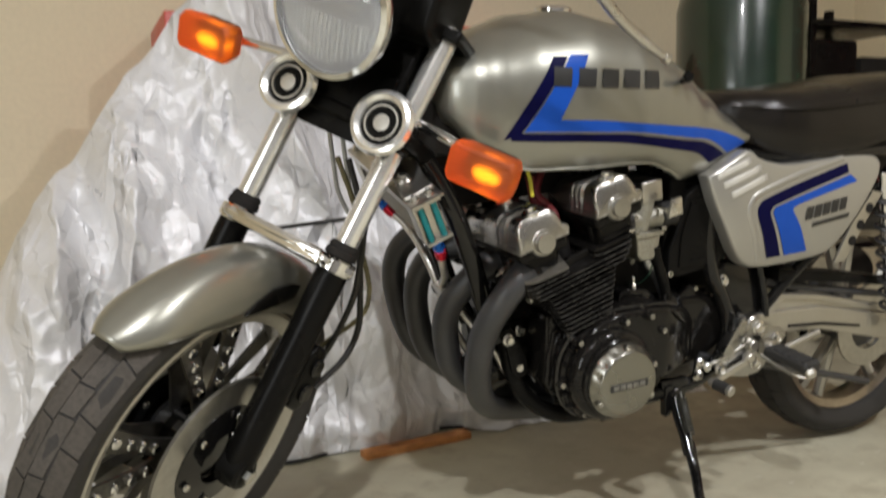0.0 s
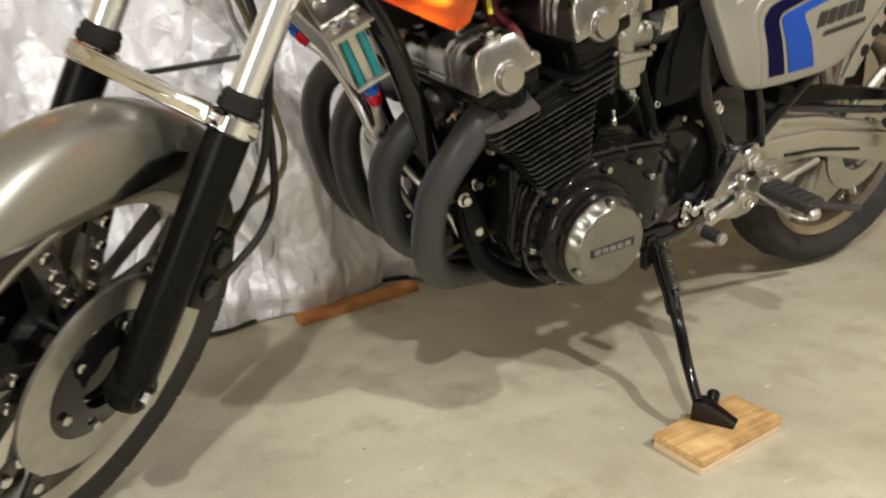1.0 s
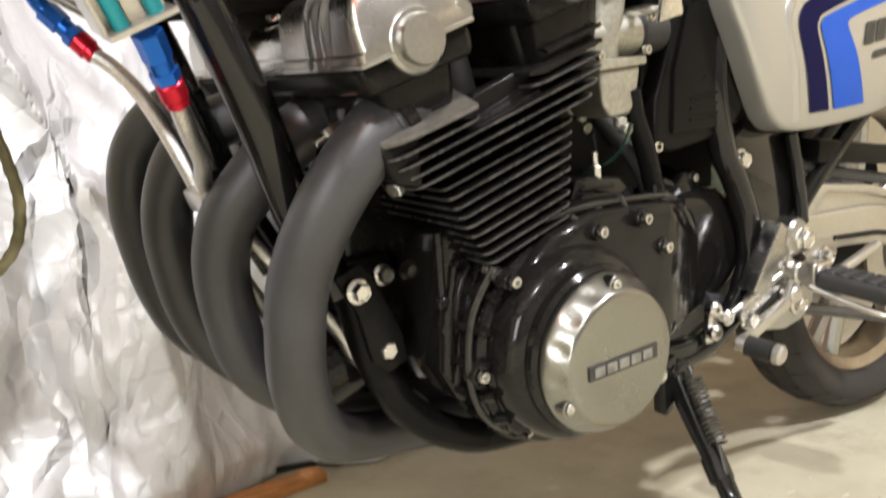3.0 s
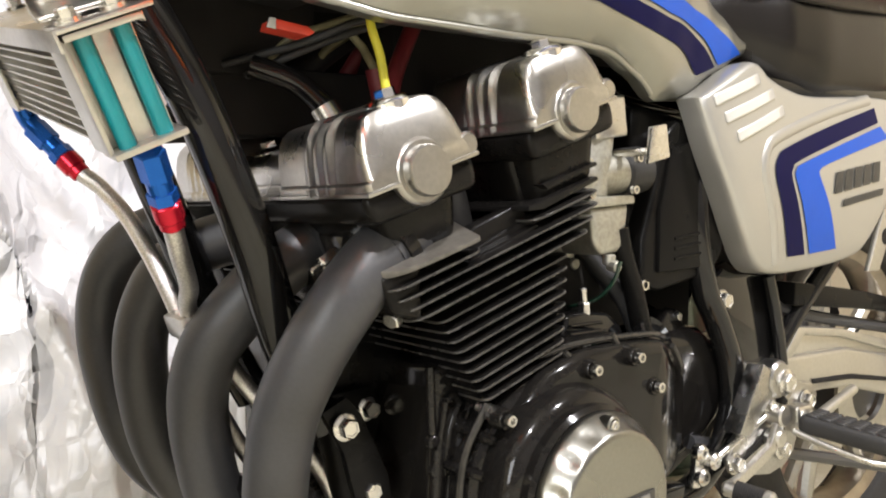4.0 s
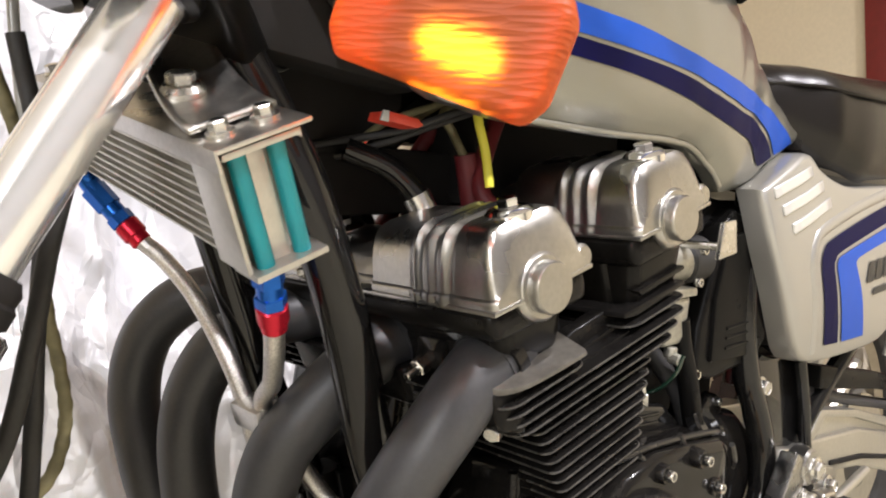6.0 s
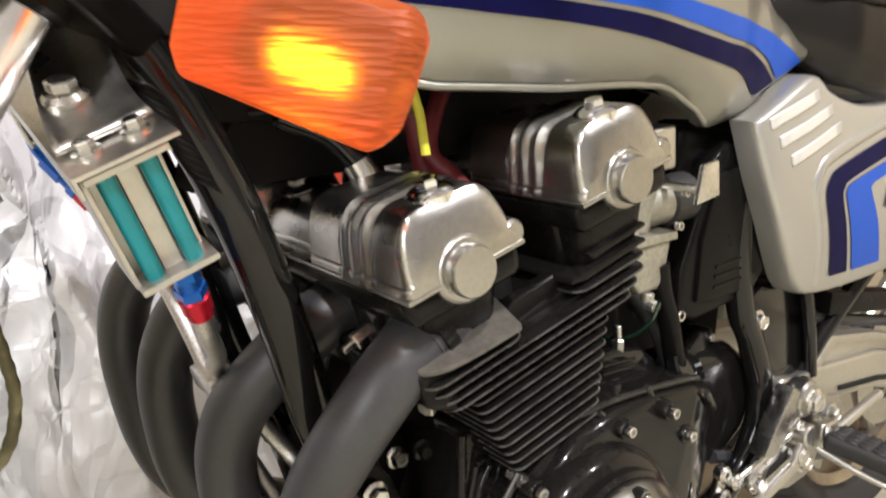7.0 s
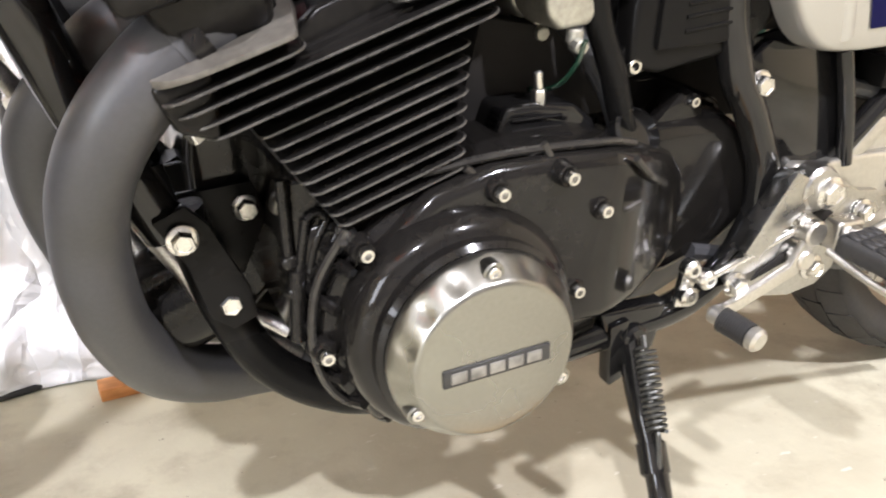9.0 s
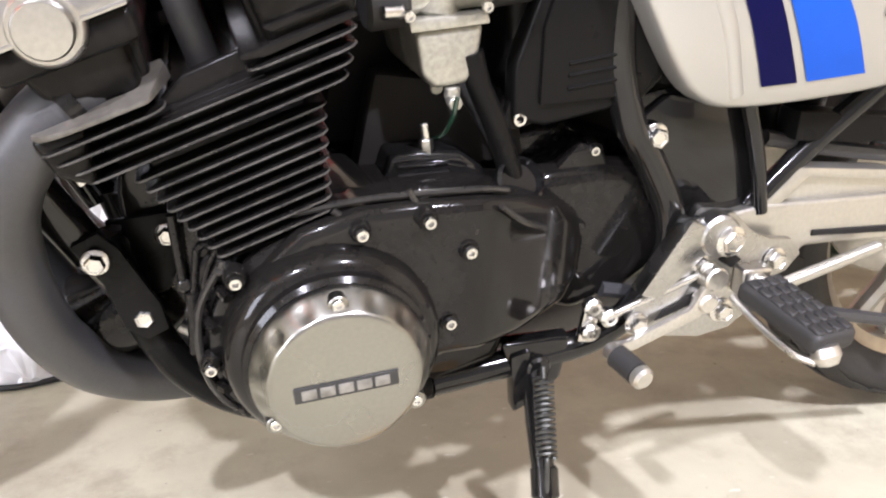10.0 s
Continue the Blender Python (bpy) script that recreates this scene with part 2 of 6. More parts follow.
def tarp_cloth():
    """Crumpled silver cloth: flat facets between sharp creases, at two sizes."""
    m, nt, b = node_material("silver_cover_cloth")
    n, l = nt.nodes, nt.links
    tc = n.new("ShaderNodeTexCoord")
    warp = n.new("ShaderNodeTexNoise")
    warp.inputs["Scale"].default_value, warp.inputs["Detail"].default_value = 3.0, 3
    l.new(tc.outputs["Object"], warp.inputs["Vector"])
    shift = n.new("ShaderNodeMix")
    shift.data_type = "VECTOR"
    shift.inputs[0].default_value = 0.10
    l.new(tc.outputs["Object"], shift.inputs[4])
    l.new(warp.outputs["Color"], shift.inputs[5])
    hang = n.new("ShaderNodeMapping")
    hang.inputs["Scale"].default_value, hang.inputs["Rotation"].default_value = (1.3, 0.7, 0.42), (0, 0.35, 0)
    l.new(shift.outputs[1], hang.inputs["Vector"])
    last = None
    for scale, slope, src in ((4.2, 0.23, hang), (11.0, 0.18, hang), (30.0, 0.09, shift)):
        vec = src.outputs[1] if src is shift else src.outputs[0]
        cell, rim = n.new("ShaderNodeTexVoronoi"), n.new("ShaderNodeTexVoronoi")
        rim.feature = "DISTANCE_TO_EDGE"
        for v in (cell, rim):
            v.inputs["Scale"].default_value = scale
            l.new(vec, v.inputs["Vector"])
        lean, away, tilt = n.new("ShaderNodeVectorMath"), n.new("ShaderNodeVectorMath"), n.new("ShaderNodeVectorMath")
        lean.operation, away.operation, tilt.operation = "SUBTRACT", "SUBTRACT", "DOT_PRODUCT"
        lean.inputs[1].default_value = (0.5, 0.5, 0.5)
        l.new(cell.outputs["Color"], lean.inputs[0])
        l.new(vec, away.inputs[0])
        l.new(cell.outputs["Position"], away.inputs[1])
        l.new(lean.outputs[0], tilt.inputs[0])
        l.new(away.outputs[0], tilt.inputs[1])
        hem, height = n.new("ShaderNodeMapRange"), n.new("ShaderNodeMath")
        hem.inputs["From Max"].default_value = 0.16
        height.operation = "MULTIPLY"
        l.new(rim.outputs["Distance"], hem.inputs[0])
        l.new(tilt.outputs["Value"], height.inputs[0])
        l.new(hem.outputs[0], height.inputs[1])
        bp = n.new("ShaderNodeBump")
        bp.inputs["Strength"].default_value, bp.inputs["Distance"].default_value = 1.0, slope * 2
        l.new(height.outputs[0], bp.inputs["Height"])
        if last:
            l.new(last.outputs[0], bp.inputs["Normal"])
        last = bp
    l.new(last.outputs[0], b.inputs["Normal"])
    mix = n.new("ShaderNodeMix")
    mix.data_type = "RGBA"
    mix.inputs[6].default_value, mix.inputs[7].default_value = (0.74, 0.74, 0.76, 1), (0.83, 0.83, 0.86, 1)
    l.new(warp.outputs["Fac"], mix.inputs[0])
    l.new(mix.outputs[2], b.inputs["Base Color"])
    b.inputs["Metallic"].default_value, b.inputs["Roughness"].default_value = 0.20, 0.43
    return m


TARP = tarp_cloth()


def glass(name, colour, rough, transmission, relief=0.35, ribs=False):
    m, nt, b = node_material(name)
    n, l = nt.nodes, nt.links
    b.inputs["Base Color"].default_value = (*colour, 1)
    b.inputs["Roughness"].default_value, b.inputs["Transmission Weight"].default_value, b.inputs["IOR"].default_value = rough, transmission, 1.45
    tc, v, bp = n.new("ShaderNodeTexCoord"), n.new("ShaderNodeTexVoronoi"), n.new("ShaderNodeBump")
    v.inputs["Scale"].default_value = 170
    bp.inputs["Strength"].default_value, bp.inputs["Distance"].default_value = relief, 0.002
    turn = n.new("ShaderNodeMapping")
    turn.inputs["Rotation"].default_value = (0, 0, radians(-42))
    turn.inputs["Scale"].default_value = (0.5, 0.12, 2.2) if ribs else (1, 1, 1)
    l.new(tc.outputs["Object"], turn.inputs["Vector"])
    l.new(turn.outputs[0], v.inputs["Vector"])
    l.new(v.outputs["Distance"], bp.inputs["Height"])
    l.new(bp.outputs[0], b.inputs["Normal"])
    return m


AMBER = glass("amber_lens", (0.95, 0.16, 0.012), 0.52, 0.72, 0.45, ribs=True)
CLEAR = glass("headlight_glass", (0.97, 0.97, 0.96), 0.03, 0.94, 0.10)


def glow(name, colour, strength):
    m, nt, b = node_material(name)
    b.inputs["Base Color"].default_value = (*colour, 1)
    b.inputs["Emission Color"].default_value, b.inputs["Emission Strength"].default_value = (*colour, 1), strength
    return m


BULB = glow("lit_amber_bulb", (1.0, 0.52, 0.05), 11.0)

# ---- mesh helpers ----


def part(name, bm, material, parent, label="", smooth=38):
    """Links a bmesh as one mesh object under a thing or a part."""
    while parent and parent.parent and parent.parent.parent:
        parent = parent.parent
    bmesh.ops.recalc_face_normals(bm, faces=bm.faces[:])
    me = bpy.data.meshes.new(name)
    bm.to_mesh(me)
    bm.free()
    for i in (material if isinstance(material, (list, tuple)) else [material]):
        me.materials.append(i)
    if smooth:
        me.shade_smooth()
        me.set_sharp_from_angle(angle=radians(smooth))
    ob = new(name, me)
    ob.parent = parent
    return tagged(ob, label) if label else ob


def twin(ob, m, label=""):
    """A copy of a part, on the same mesh, moved by m within its parent."""
    o = ob.copy()
    scene.collection.objects.link(o)
    o.matrix_basis = m @ ob.matrix_basis
    return o


def soften(bm, width, segments=2, angle=30, edges=None):
    if width <= 0:
        return bm
    bmesh.ops.recalc_face_normals(bm, faces=bm.faces[:])
    es = edges or [e for e in bm.edges if len(e.link_faces) == 2 and e.calc_face_angle(0) > radians(angle)]
    bmesh.ops.bevel(bm, geom=es, offset=width, offset_type="OFFSET", segments=segments, profile=0.6, affect="EDGES", clamp_overlap=True)
    return bm


def prism(poly, y0, y1, bevel=0.0, segments=2, taper=1.0):
    """A slab with the outline poly in x and z, from y0 to y1; taper scales the y0 end about its middle."""
    bm = bmesh.new()
    cx, cz = sum(p[0] for p in poly) / len(poly), sum(p[1] for p in poly) / len(poly)
    a = [bm.verts.new((cx + (x - cx) * taper, y0, cz + (z - cz) * taper)) for x, z in poly]
    b = [bm.verts.new((x, y1, z)) for x, z in poly]
    bm.faces.new(a)
    bm.faces.new(b[::-1])
    k = len(poly)
    for i in range(k):
        bm.faces.new((a[i], b[i], b[(i + 1) % k], a[(i + 1) % k]))
    return soften(bm, bevel, segments)


def box(x0, x1, y0, y1, z0, z1, bevel=0.0, segments=2):
    return prism([(x0, z0), (x1, z0), (x1, z1), (x0, z1)], y0, y1, bevel, segments)


def smooth_line(points, steps=6):
    """A curve through the points."""
    p = [Vector(v) for v in points]
    if len(p) < 3:
        return p
    ext = [2 * p[0] - p[1]] + p + [2 * p[-1] - p[-2]]
    out = []
    for i in range(1, len(ext) - 2):
        a, b, c, d = ext[i - 1:i + 3]
        for s in range(steps):
            t = s / steps
            out.append(0.5 * ((2 * b) + (c - a) * t + (2 * a - 5 * b + 4 * c - d) * t * t + (3 * b - a - 3 * c + d) * t ** 3))
    return out + [p[-1]]


def tube(points, r, seg=12, steps=6, cap=True, ripple=0.0, every=2):
    """A round pipe along a smooth line through the points; r is one radius or one for each end."""
    line = smooth_line(points, steps)
    bm = bmesh.new()
    rings = []
    up = None
    for i, p in enumerate(line):
        d = (line[min(i + 1, len(line) - 1)] - line[max(i - 1, 0)]).normalized()
        if up is None:
            up = d.orthogonal().normalized()
        up = (up - d * up.dot(d)).normalized()
        side = d.cross(up)
        f = i / (len(line) - 1)
        rad = r if not isinstance(r, (list, tuple)) else r[0] + (r[1] - r[0]) * f
        if ripple and (i // every) % 2:
            rad *= 1 - ripple
        rings.append([bm.verts.new(p + (up * math.cos(a) + side * math.sin(a)) * rad) for a in (2 * math.pi * k / seg for k in range(seg))])
    for a, b in zip(rings, rings[1:]):
        for k in range(seg):
            bm.faces.new((a[k], a[(k + 1) % seg], b[(k + 1) % seg], b[k]))
    if cap:
        bm.faces.new(rings[0][::-1])
        bm.faces.new(rings[-1])
    return bm


def turned(profile, origin=(0, 0, 0), axis=(0, -1, 0), seg=32, closed=False):
    """A turned solid: profile rows are (radius, distance along the axis)."""
    bm = bmesh.new()
    ax = Vector(axis).normalized()
    u = ax.orthogonal().normalized()
    v = ax.cross(u)
    o = Vector(origin)
    rings = []
    for r, h in profile:
        if r <= 1e-6:
            rings.append([bm.verts.new(o + ax * h)])
        else:
            rings.append([bm.verts.new(o + ax * h + (u * math.cos(a) + v * math.sin(a)) * r) for a in (2 * math.pi * k / seg for k in range(seg))])
    pairs = list(zip(rings, rings[1:]))
    if closed:
        pairs.append((rings[-1], rings[0]))
    for a, b in pairs:
        for k in range(seg):
            k2 = (k + 1) % seg
            if len(a) == 1 and len(b) == 1:
                continue
            if len(a) == 1:
                bm.faces.new((a[0], b[k], b[k2]))
            elif len(b) == 1:
                bm.faces.new((a[k], a[k2], b[0]))
            else:
                bm.faces.new((a[k], a[k2], b[k2], b[k]))
    if not closed:
        for ring, flip in ((rings[0], 1), (rings[-1], -1)):
            if len(ring) > 1:
                bm.faces.new(ring[::flip])
    return bm


def rod(p, q, r, seg=14, bevel=0.0):
    p, q = Vector(p), Vector(q)
    h = (q - p).length
    b = min(bevel, r * 0.6, h * 0.4)
    prof = [(r - b, 0), (r, b), (r, h - b), (r - b, h)] if b else [(r, 0), (r, h)]
    return turned(prof, p, q - p, seg)


def merge(*bms):
    """Joins several bmeshes that make one part."""
    out = bmesh.new()
    for b in bms:
        me = bpy.data.meshes.new("tmp")
        b.to_mesh(me)
        b.free()
        out.from_mesh(me)
        bpy.data.meshes.remove(me)
    return out


def moved(bm, m):
    bmesh.ops.transform(bm, matrix=m, verts=bm.verts[:])
    return bm


def hexbolt(r=0.008, h=0.007, washer=True):
    """A flanged hexagon bolt head that points along -y from the origin."""
    bms = []
    if washer:
        bms.append(turned([(r * 1.35, 0), (r * 1.35, r * 0.12), (r * 1.1, r * 0.3), (0, r * 0.3)], seg=18))
    bms.append(turned([(r, 0), (r, h * 0.8), (r * 0.86, h), (r * 0.7, h), (r * 0.62, h * 0.9), (0, h * 0.9)], seg=6))
    return merge(*bms)


def capscrew(r=0.0058, h=0.006):
    """A socket screw head along -y with its recess."""
    return turned([(r, 0), (r, h * 0.85), (r * 0.9, h), (r * 0.55, h), (r * 0.5, h * 0.4), (0, h * 0.4)], seg=14)


def sheet(fn, nu, nv):
    """A grid surface, fn(u, v) -> point, for u and v from 0 to 1."""
    bm = bmesh.new()
    g = [[bm.verts.new(fn(i / nu, j / nv)) for j in range(nv + 1)] for i in range(nu + 1)]
    for i in range(nu):
        for j in range(nv):
            bm.faces.new((g[i][j], g[i + 1][j], g[i + 1][j + 1], g[i][j + 1]))
    return bm


def lerp_rows(rows, x):
    """Straight interpolation in rows of (x, a, b, ...)."""
    if x <= rows[0][0]:
        return rows[0][1:]
    for p, q in zip(rows, rows[1:]):
        if x <= q[0]:
            t = (x - p[0]) / (q[0] - p[0])
            t = t * t * (3 - 2 * t) * 0.5 + t * 0.5
            return tuple(a + (b - a) * t for a, b in zip(p[1:], q[1:]))
    return rows[-1][1:]


def thing(name, label, category, m=None, group=""):
    ob = new(name)
    if m:
        ob.matrix_world = m
    return tagged(ob, label, category, group)


# ---- the room ----
floor = part("floor", box(-3.2, 3.8, -2.5, 3.15, -0.12, 0.0), CONCRETE, None, smooth=0)
tagged(floor, "pale painted concrete floor with stains and specks", "floor", kind="structure")
wall_back = part("wall_back", box(-3.0, 3.6, 2.95, 3.15, 0.0, 2.6), WALLPAINT, None, smooth=0)
tagged(wall_back, "plain cream painted wall behind the motorcycle", "wall", kind="structure")
for nm, bm in (("wall_front", box(-3.0, 3.6, -2.5, -2.3, 0, 2.6)), ("wall_left", box(-3.2, -3.0, -2.5, 3.15, 0, 2.6)), ("wall_right", box(3.6, 3.8, -2.5, 3.15, 0, 2.6))):
    tagged(part(nm, bm, DIMWALL if nm == "wall_front" else WALLPAINT, None, smooth=0), "plain painted garage wall", "wall", kind="structure")
tagged(part("ceiling", box(-3.2, 3.8, -2.5, 3.15, 2.6, 2.7), WHITEPAINT, None, smooth=0), "plain white painted ceiling", "ceiling", kind="structure")


def crease(a, b, c):
    """Sharp creases between smooth hollows, about -1 to 1."""
    n = noise.noise(Vector((a, b, c)))
    return 1 - 2.7 * abs(n)


def cover_cloth():
    """A cloth hung over a parked machine: low at its front end, high in the middle, folds running down."""
    def height(x):
        return lerp_rows([(-0.55, 0.05), (-0.30, 0.30), (-0.03, 0.72), (0.16, 0.98), (0.30, 1.16), (0.55, 1.22), (0.78, 1.08), (0.98, 0.78), (1.2, 0.55), (1.45, 0.32), (1.75, 0.10)], x)[0]

    def at(u, v):
        x = -0.55 + 2.3 * u
        h = height(x)
        foot = 1.93 + 0.02 * math.sin(9 * x) + 0.015 * math.sin(23 * x + 1)
        ridge = 2.32
        if v < 0.5:
            t = v * 2
            y = foot + (ridge - foot) * (0.65 * t ** 0.8 + 0.35 * t ** 2) * 0.9
            z = h * (1 - (1 - t) ** 1.25)
        else:
            t = (v - 0.5) * 2
            y = ridge + 0.42 * t - 0.04 * (1 - t)
            z = h * (1 - t ** 1.6)
        t = min(v, 1 - v) * 2
        bend = 0.35 * noise.noise(Vector((x * 1.7, z * 1.3, 6.1)))
        drape = crease(x * 2.6 + bend + 0.5 * z, z * 0.45, 0.4)
        fall = crease(x * 6.5 + 2 * bend - 0.8 * z, z * 1.5, 3.1)
        crumple = crease(x * 9 + 3 * z + bend * 3, z * 6.5 - x * 2, 7.7)
        small = crease(x * 21 - 6 * z, z * 15 + x * 5, 5.2)
        amp = 0.25 + 0.75 * min(1.0, t * 1.6)
        y -= (drape * 0.095 + fall * 0.050) * amp * (1 - 0.5 * t ** 4) + crumple * 0.015 + small * 0.0045
        fold = 0.085 + 0.05 * noise.noise(Vector((x * 1.6, 2.2, 0.7)))
        y -= 0.034 * math.exp(-((z - fold) / 0.045) ** 2) * (v < 0.5)
        z += (crumple * 0.006 + small * 0.002) * t
        return Vector((x, y, max(0.004, z)))

    return sheet(at, 420, 240)


tarp = part("motorcycle_cover", cover_cloth(), TARP, None, smooth=180)
tagged(tarp, "wrinkled silver fabric cover draped over a parked machine", "cover")
tarp.modifiers.new("thickness", "SOLIDIFY").thickness = 0.002

part("hem", tube([(x, 1.928 + 0.02 * math.sin(9 * x) + 0.015 * math.sin(23 * x + 1), 0.006) for x in [-0.5 + 0.05 * k for k in range(44)]], 0.005, 8, 3), RUBBER, tarp, "dark elastic hem")
plank = part("wooden_plank", moved(box(-0.150, 0.150, -0.018, 0.022, 0.0, 0.018, 0.002), Matrix.Translation((0.755, 1.868, 0)) @ Matrix.Rotation(radians(5), 4, "Z")), PLANK, None)
tagged(plank, "narrow orange-brown wooden plank lying on the concrete", "plank")

BLOCK = Matrix.Translation((1.010, 1.052, 0)) @ Matrix.Rotation(radians(5), 4, "Z")
block = thing("wooden_block", "two stacked pale pine boards under the side stand", "block")
part("board", moved(box(-0.096, 0.096, -0.046, 0.046, 0.0, 0.0125, 0.0015), BLOCK), PALEWOOD, block, "paler sawn board")
part("board", moved(box(-0.097, 0.096, -0.048, 0.047, 0.0128, 0.0255, 0.002), BLOCK), WOOD, block)

# ---- the motorcycle: x runs to its tail, y to its right side, z up its lean ----
BIKE = Matrix.Translation((0, 1.392, 0)) @ Matrix.Rotation(radians(6), 4, "X")
bike = thing("motorcycle", "silver and blue four-cylinder sports motorcycle on its side stand", "motorcycle", BIKE)

# engine frame: u to the rear, v up the cylinders, from the crankshaft's middle
TILT_E = math.asin(0.342)
ENG = Matrix.Translation((0.859, 0, 0.358)) @ Matrix.Rotation(-TILT_E, 4, "Y")


def eng(bm):
    return moved(bm, ENG)


def on_engine(u, y, v):
    return ENG @ Vector((u, y, v))


MIRROR = Matrix.Diagonal((1, -1, 1, 1))


def mirrored(bm):
    moved(bm, MIRROR)
    bmesh.ops.reverse_faces(bm, faces=bm.faces[:])
    return bm


STARTER = [(0.916, 0.459), (0.925, 0.488), (0.95, 0.49), (0.987, 0.487), (1.006, 0.473), (1.018, 0.448)]

# -- engine --
crankcase = part("crankcase", merge(
    eng(prism([(-0.088, 0.050), (-0.075, 0.096), (0.06, 0.096), (0.15, 0.066), (0.17, 0.02), (0.15, -0.085), (0.12, -0.085), (-0.06, -0.075), (-0.085, -0.03)], -0.118, 0.118, 0.012, 3)),
    eng(prism([(0.10, 0.085), (0.17, 0.068), (0.28, 0.040), (0.350, -0.02), (0.350, -0.105), (0.24, -0.115), (0.10, -0.085)], -0.030, 0.118, 0.012, 3)),
    eng(prism([(-0.050, -0.070), (0.165, -0.080), (0.13, -0.128), (-0.02, -0.122)], -0.105, 0.105, 0.012, 3))), CASE, bike, "gloss black cast engine casing")
part("oil_pan", eng(prism([(-0.015, -0.115), (0.13, -0.122), (0.115, -0.150), (0.0, -0.146)], -0.085, 0.085, 0.008)), CASE, crankcase)

HUB_U, HUB_V = 0.002, -0.003
alt = part("alternator_housing", eng(turned([(0.097, 0), (0.097, 0.038), (0.0955, 0.0425), (0.0915, 0.045), (0.0885, 0.046), (0.0878, 0.054), (0.0865, 0.064), (0.0845, 0.070), (0.0810, 0.0745), (0.0765, 0.0775), (0.0742, 0.0785), (0.0738, 0.0865), (0.070, 0.090), (0.0, 0.090)], (HUB_U, -0.10, HUB_V), (0, -1, 0), 96)), CASE, crankcase, "gloss black stepped housing")
for k, (ang, depth) in enumerate(((128, 0.050), (146, 0.056), (164, 0.060), (182, 0.060), (200, 0.056), (216, 0.05))):
    u, v = 0.093 * math.cos(radians(ang)), 0.093 * math.sin(radians(ang))
    part("rib", eng(tube([(u * 0.96, -0.155, v * 0.96), (u * 1.03, -0.14, v * 1.03), (u * 1.06, -0.14 + depth * 0.6, v * 1.06)], 0.0042, 8)), CASE, alt)


def alternator_cover():
    """A domed round cover with a wide rim cut into shallow flutes."""
    seg = 150
    bm = bmesh.new()
    rows = [(0.0685, 0.0, 0), (0.0697, 0.0015, 0), (0.0700, 0.005, 0), (0.0692, 0.0080, 0.2), (0.0672, 0.0118, 0.8), (0.0645, 0.0160, 1), (0.0618, 0.0200, 0.8), (0.0594, 0.0233, 0.2), (0.0582, 0.0248, 0), (0.0566, 0.0258, 0), (0.0540, 0.0263, 0), (0.035, 0.0268, 0), (0.0, 0.0270, 0)]
    rings = []
    for r, h, cut in rows:
        if r == 0:
            rings.append([bm.verts.new((0, -h, 0))])
            continue
        ring = []
        for k in range(seg):
            a = 2 * math.pi * k / seg
            flute = (0.5 + 0.5 * math.cos(15 * a)) ** 2 * cut
            rr, hh = r - 0.0016 * flute, h - 0.0012 * flute
            ring.append(bm.verts.new((rr * math.cos(a), -hh, rr * math.sin(a))))
        rings.append(ring)
    for a, b in zip(rings, rings[1:]):
        for k in range(seg):
            k2 = (k + 1) % seg
            if len(b) == 1:
                bm.faces.new((a[k], a[k2], b[0]))
            else:
                bm.faces.new((a[k], a[k2], b[k2], b[k]))
    return moved(bm, Matrix.Translation((HUB_U, -0.190, HUB_V)))


cover = part("alternator_cover", eng(alternator_cover()), COVERALU, crankcase, "polished round aluminium cover with a badge", 60)
badge = part("badge", eng(moved(box(-0.0395, 0.0395, -0.2185, -0.2160, -0.0066, 0.0066, 0.0012), Matrix.Translation((0.001, 0, -0.005)) @ Matrix.Rotation(radians(16), 4, "Y"))), INK, cover, "dark badge plate")
for k in range(5):
    part("badge_shape", eng(moved(box(-0.0340 + 0.0138 * k, -0.0228 + 0.0138 * k, -0.2193, -0.2180, -0.0042, 0.0042, 0.0009), Matrix.Translation((0.001, 0, -0.005)) @ Matrix.Rotation(radians(16), 4, "Y"))), WORN, badge)


def screw_at(u, y, v, r=0.0058, parent=None, mat=None, boss=True):
    """A socket screw on the engine's left side, with the boss that it sits in."""
    holder = parent or crankcase
    if boss:
        part("screw_boss", eng(turned([(r * 1.65, 0), (r * 1.45, 0.0115), (r * 1.25, 0.0130), (r * 1.1, 0.0125), (0, 0.0125)], (u, y + 0.0135, v), (0, -1, 0), 20)), CASE, holder)
    s = part("screw", eng(moved(capscrew(r * 0.84), Matrix.Translation((u, y, v)))), mat or ZINC, holder)
    return s


for a in (73, 191, 312):
    u, v = HUB_U + 0.0625 * math.cos(radians(a)), HUB_V + 0.0625 * math.sin(radians(a))
    part("screw_recess", eng(turned([(0.0074, 0), (0.0074, 0.0100), (0.0064, 0.0108), (0.0054, 0.0106), (0.0050, 0.0092), (0, 0.0092)], (u, -0.2000, v), (0, -1, 0), 22)), COVERALU, cover)
    part("screw", eng(moved(capscrew(0.0044, 0.003), Matrix.Translation((u, -0.2092, v)))), ZINC, cover)

# cast ribs and bosses on the casing ahead of the alternator
for pts, r in (([(0.748, 0.462), (0.751, 0.408)], 0.0040), ([(0.764, 0.432), (0.757, 0.388)], 0.0036), ([(0.779, 0.430), (0.769, 0.410), (0.763, 0.378)], 0.0034), ([(0.789, 0.424), (0.778, 0.402), (0.771, 0.372)], 0.0030), ([(0.757, 0.395), (0.755, 0.340)], 0.0060), ([(0.770, 0.372), (0.764, 0.328)], 0.0050)):
    part("rib", tube([(x, -0.116, z) for x, z in pts], r, 10, 4), CASE, crankcase)
part("rib", tube([(0.764, -0.116, 0.432), (0.772, -0.116, 0.436), (0.779, -0.116, 0.430)], 0.0034, 10, 4), CASE, crankcase)
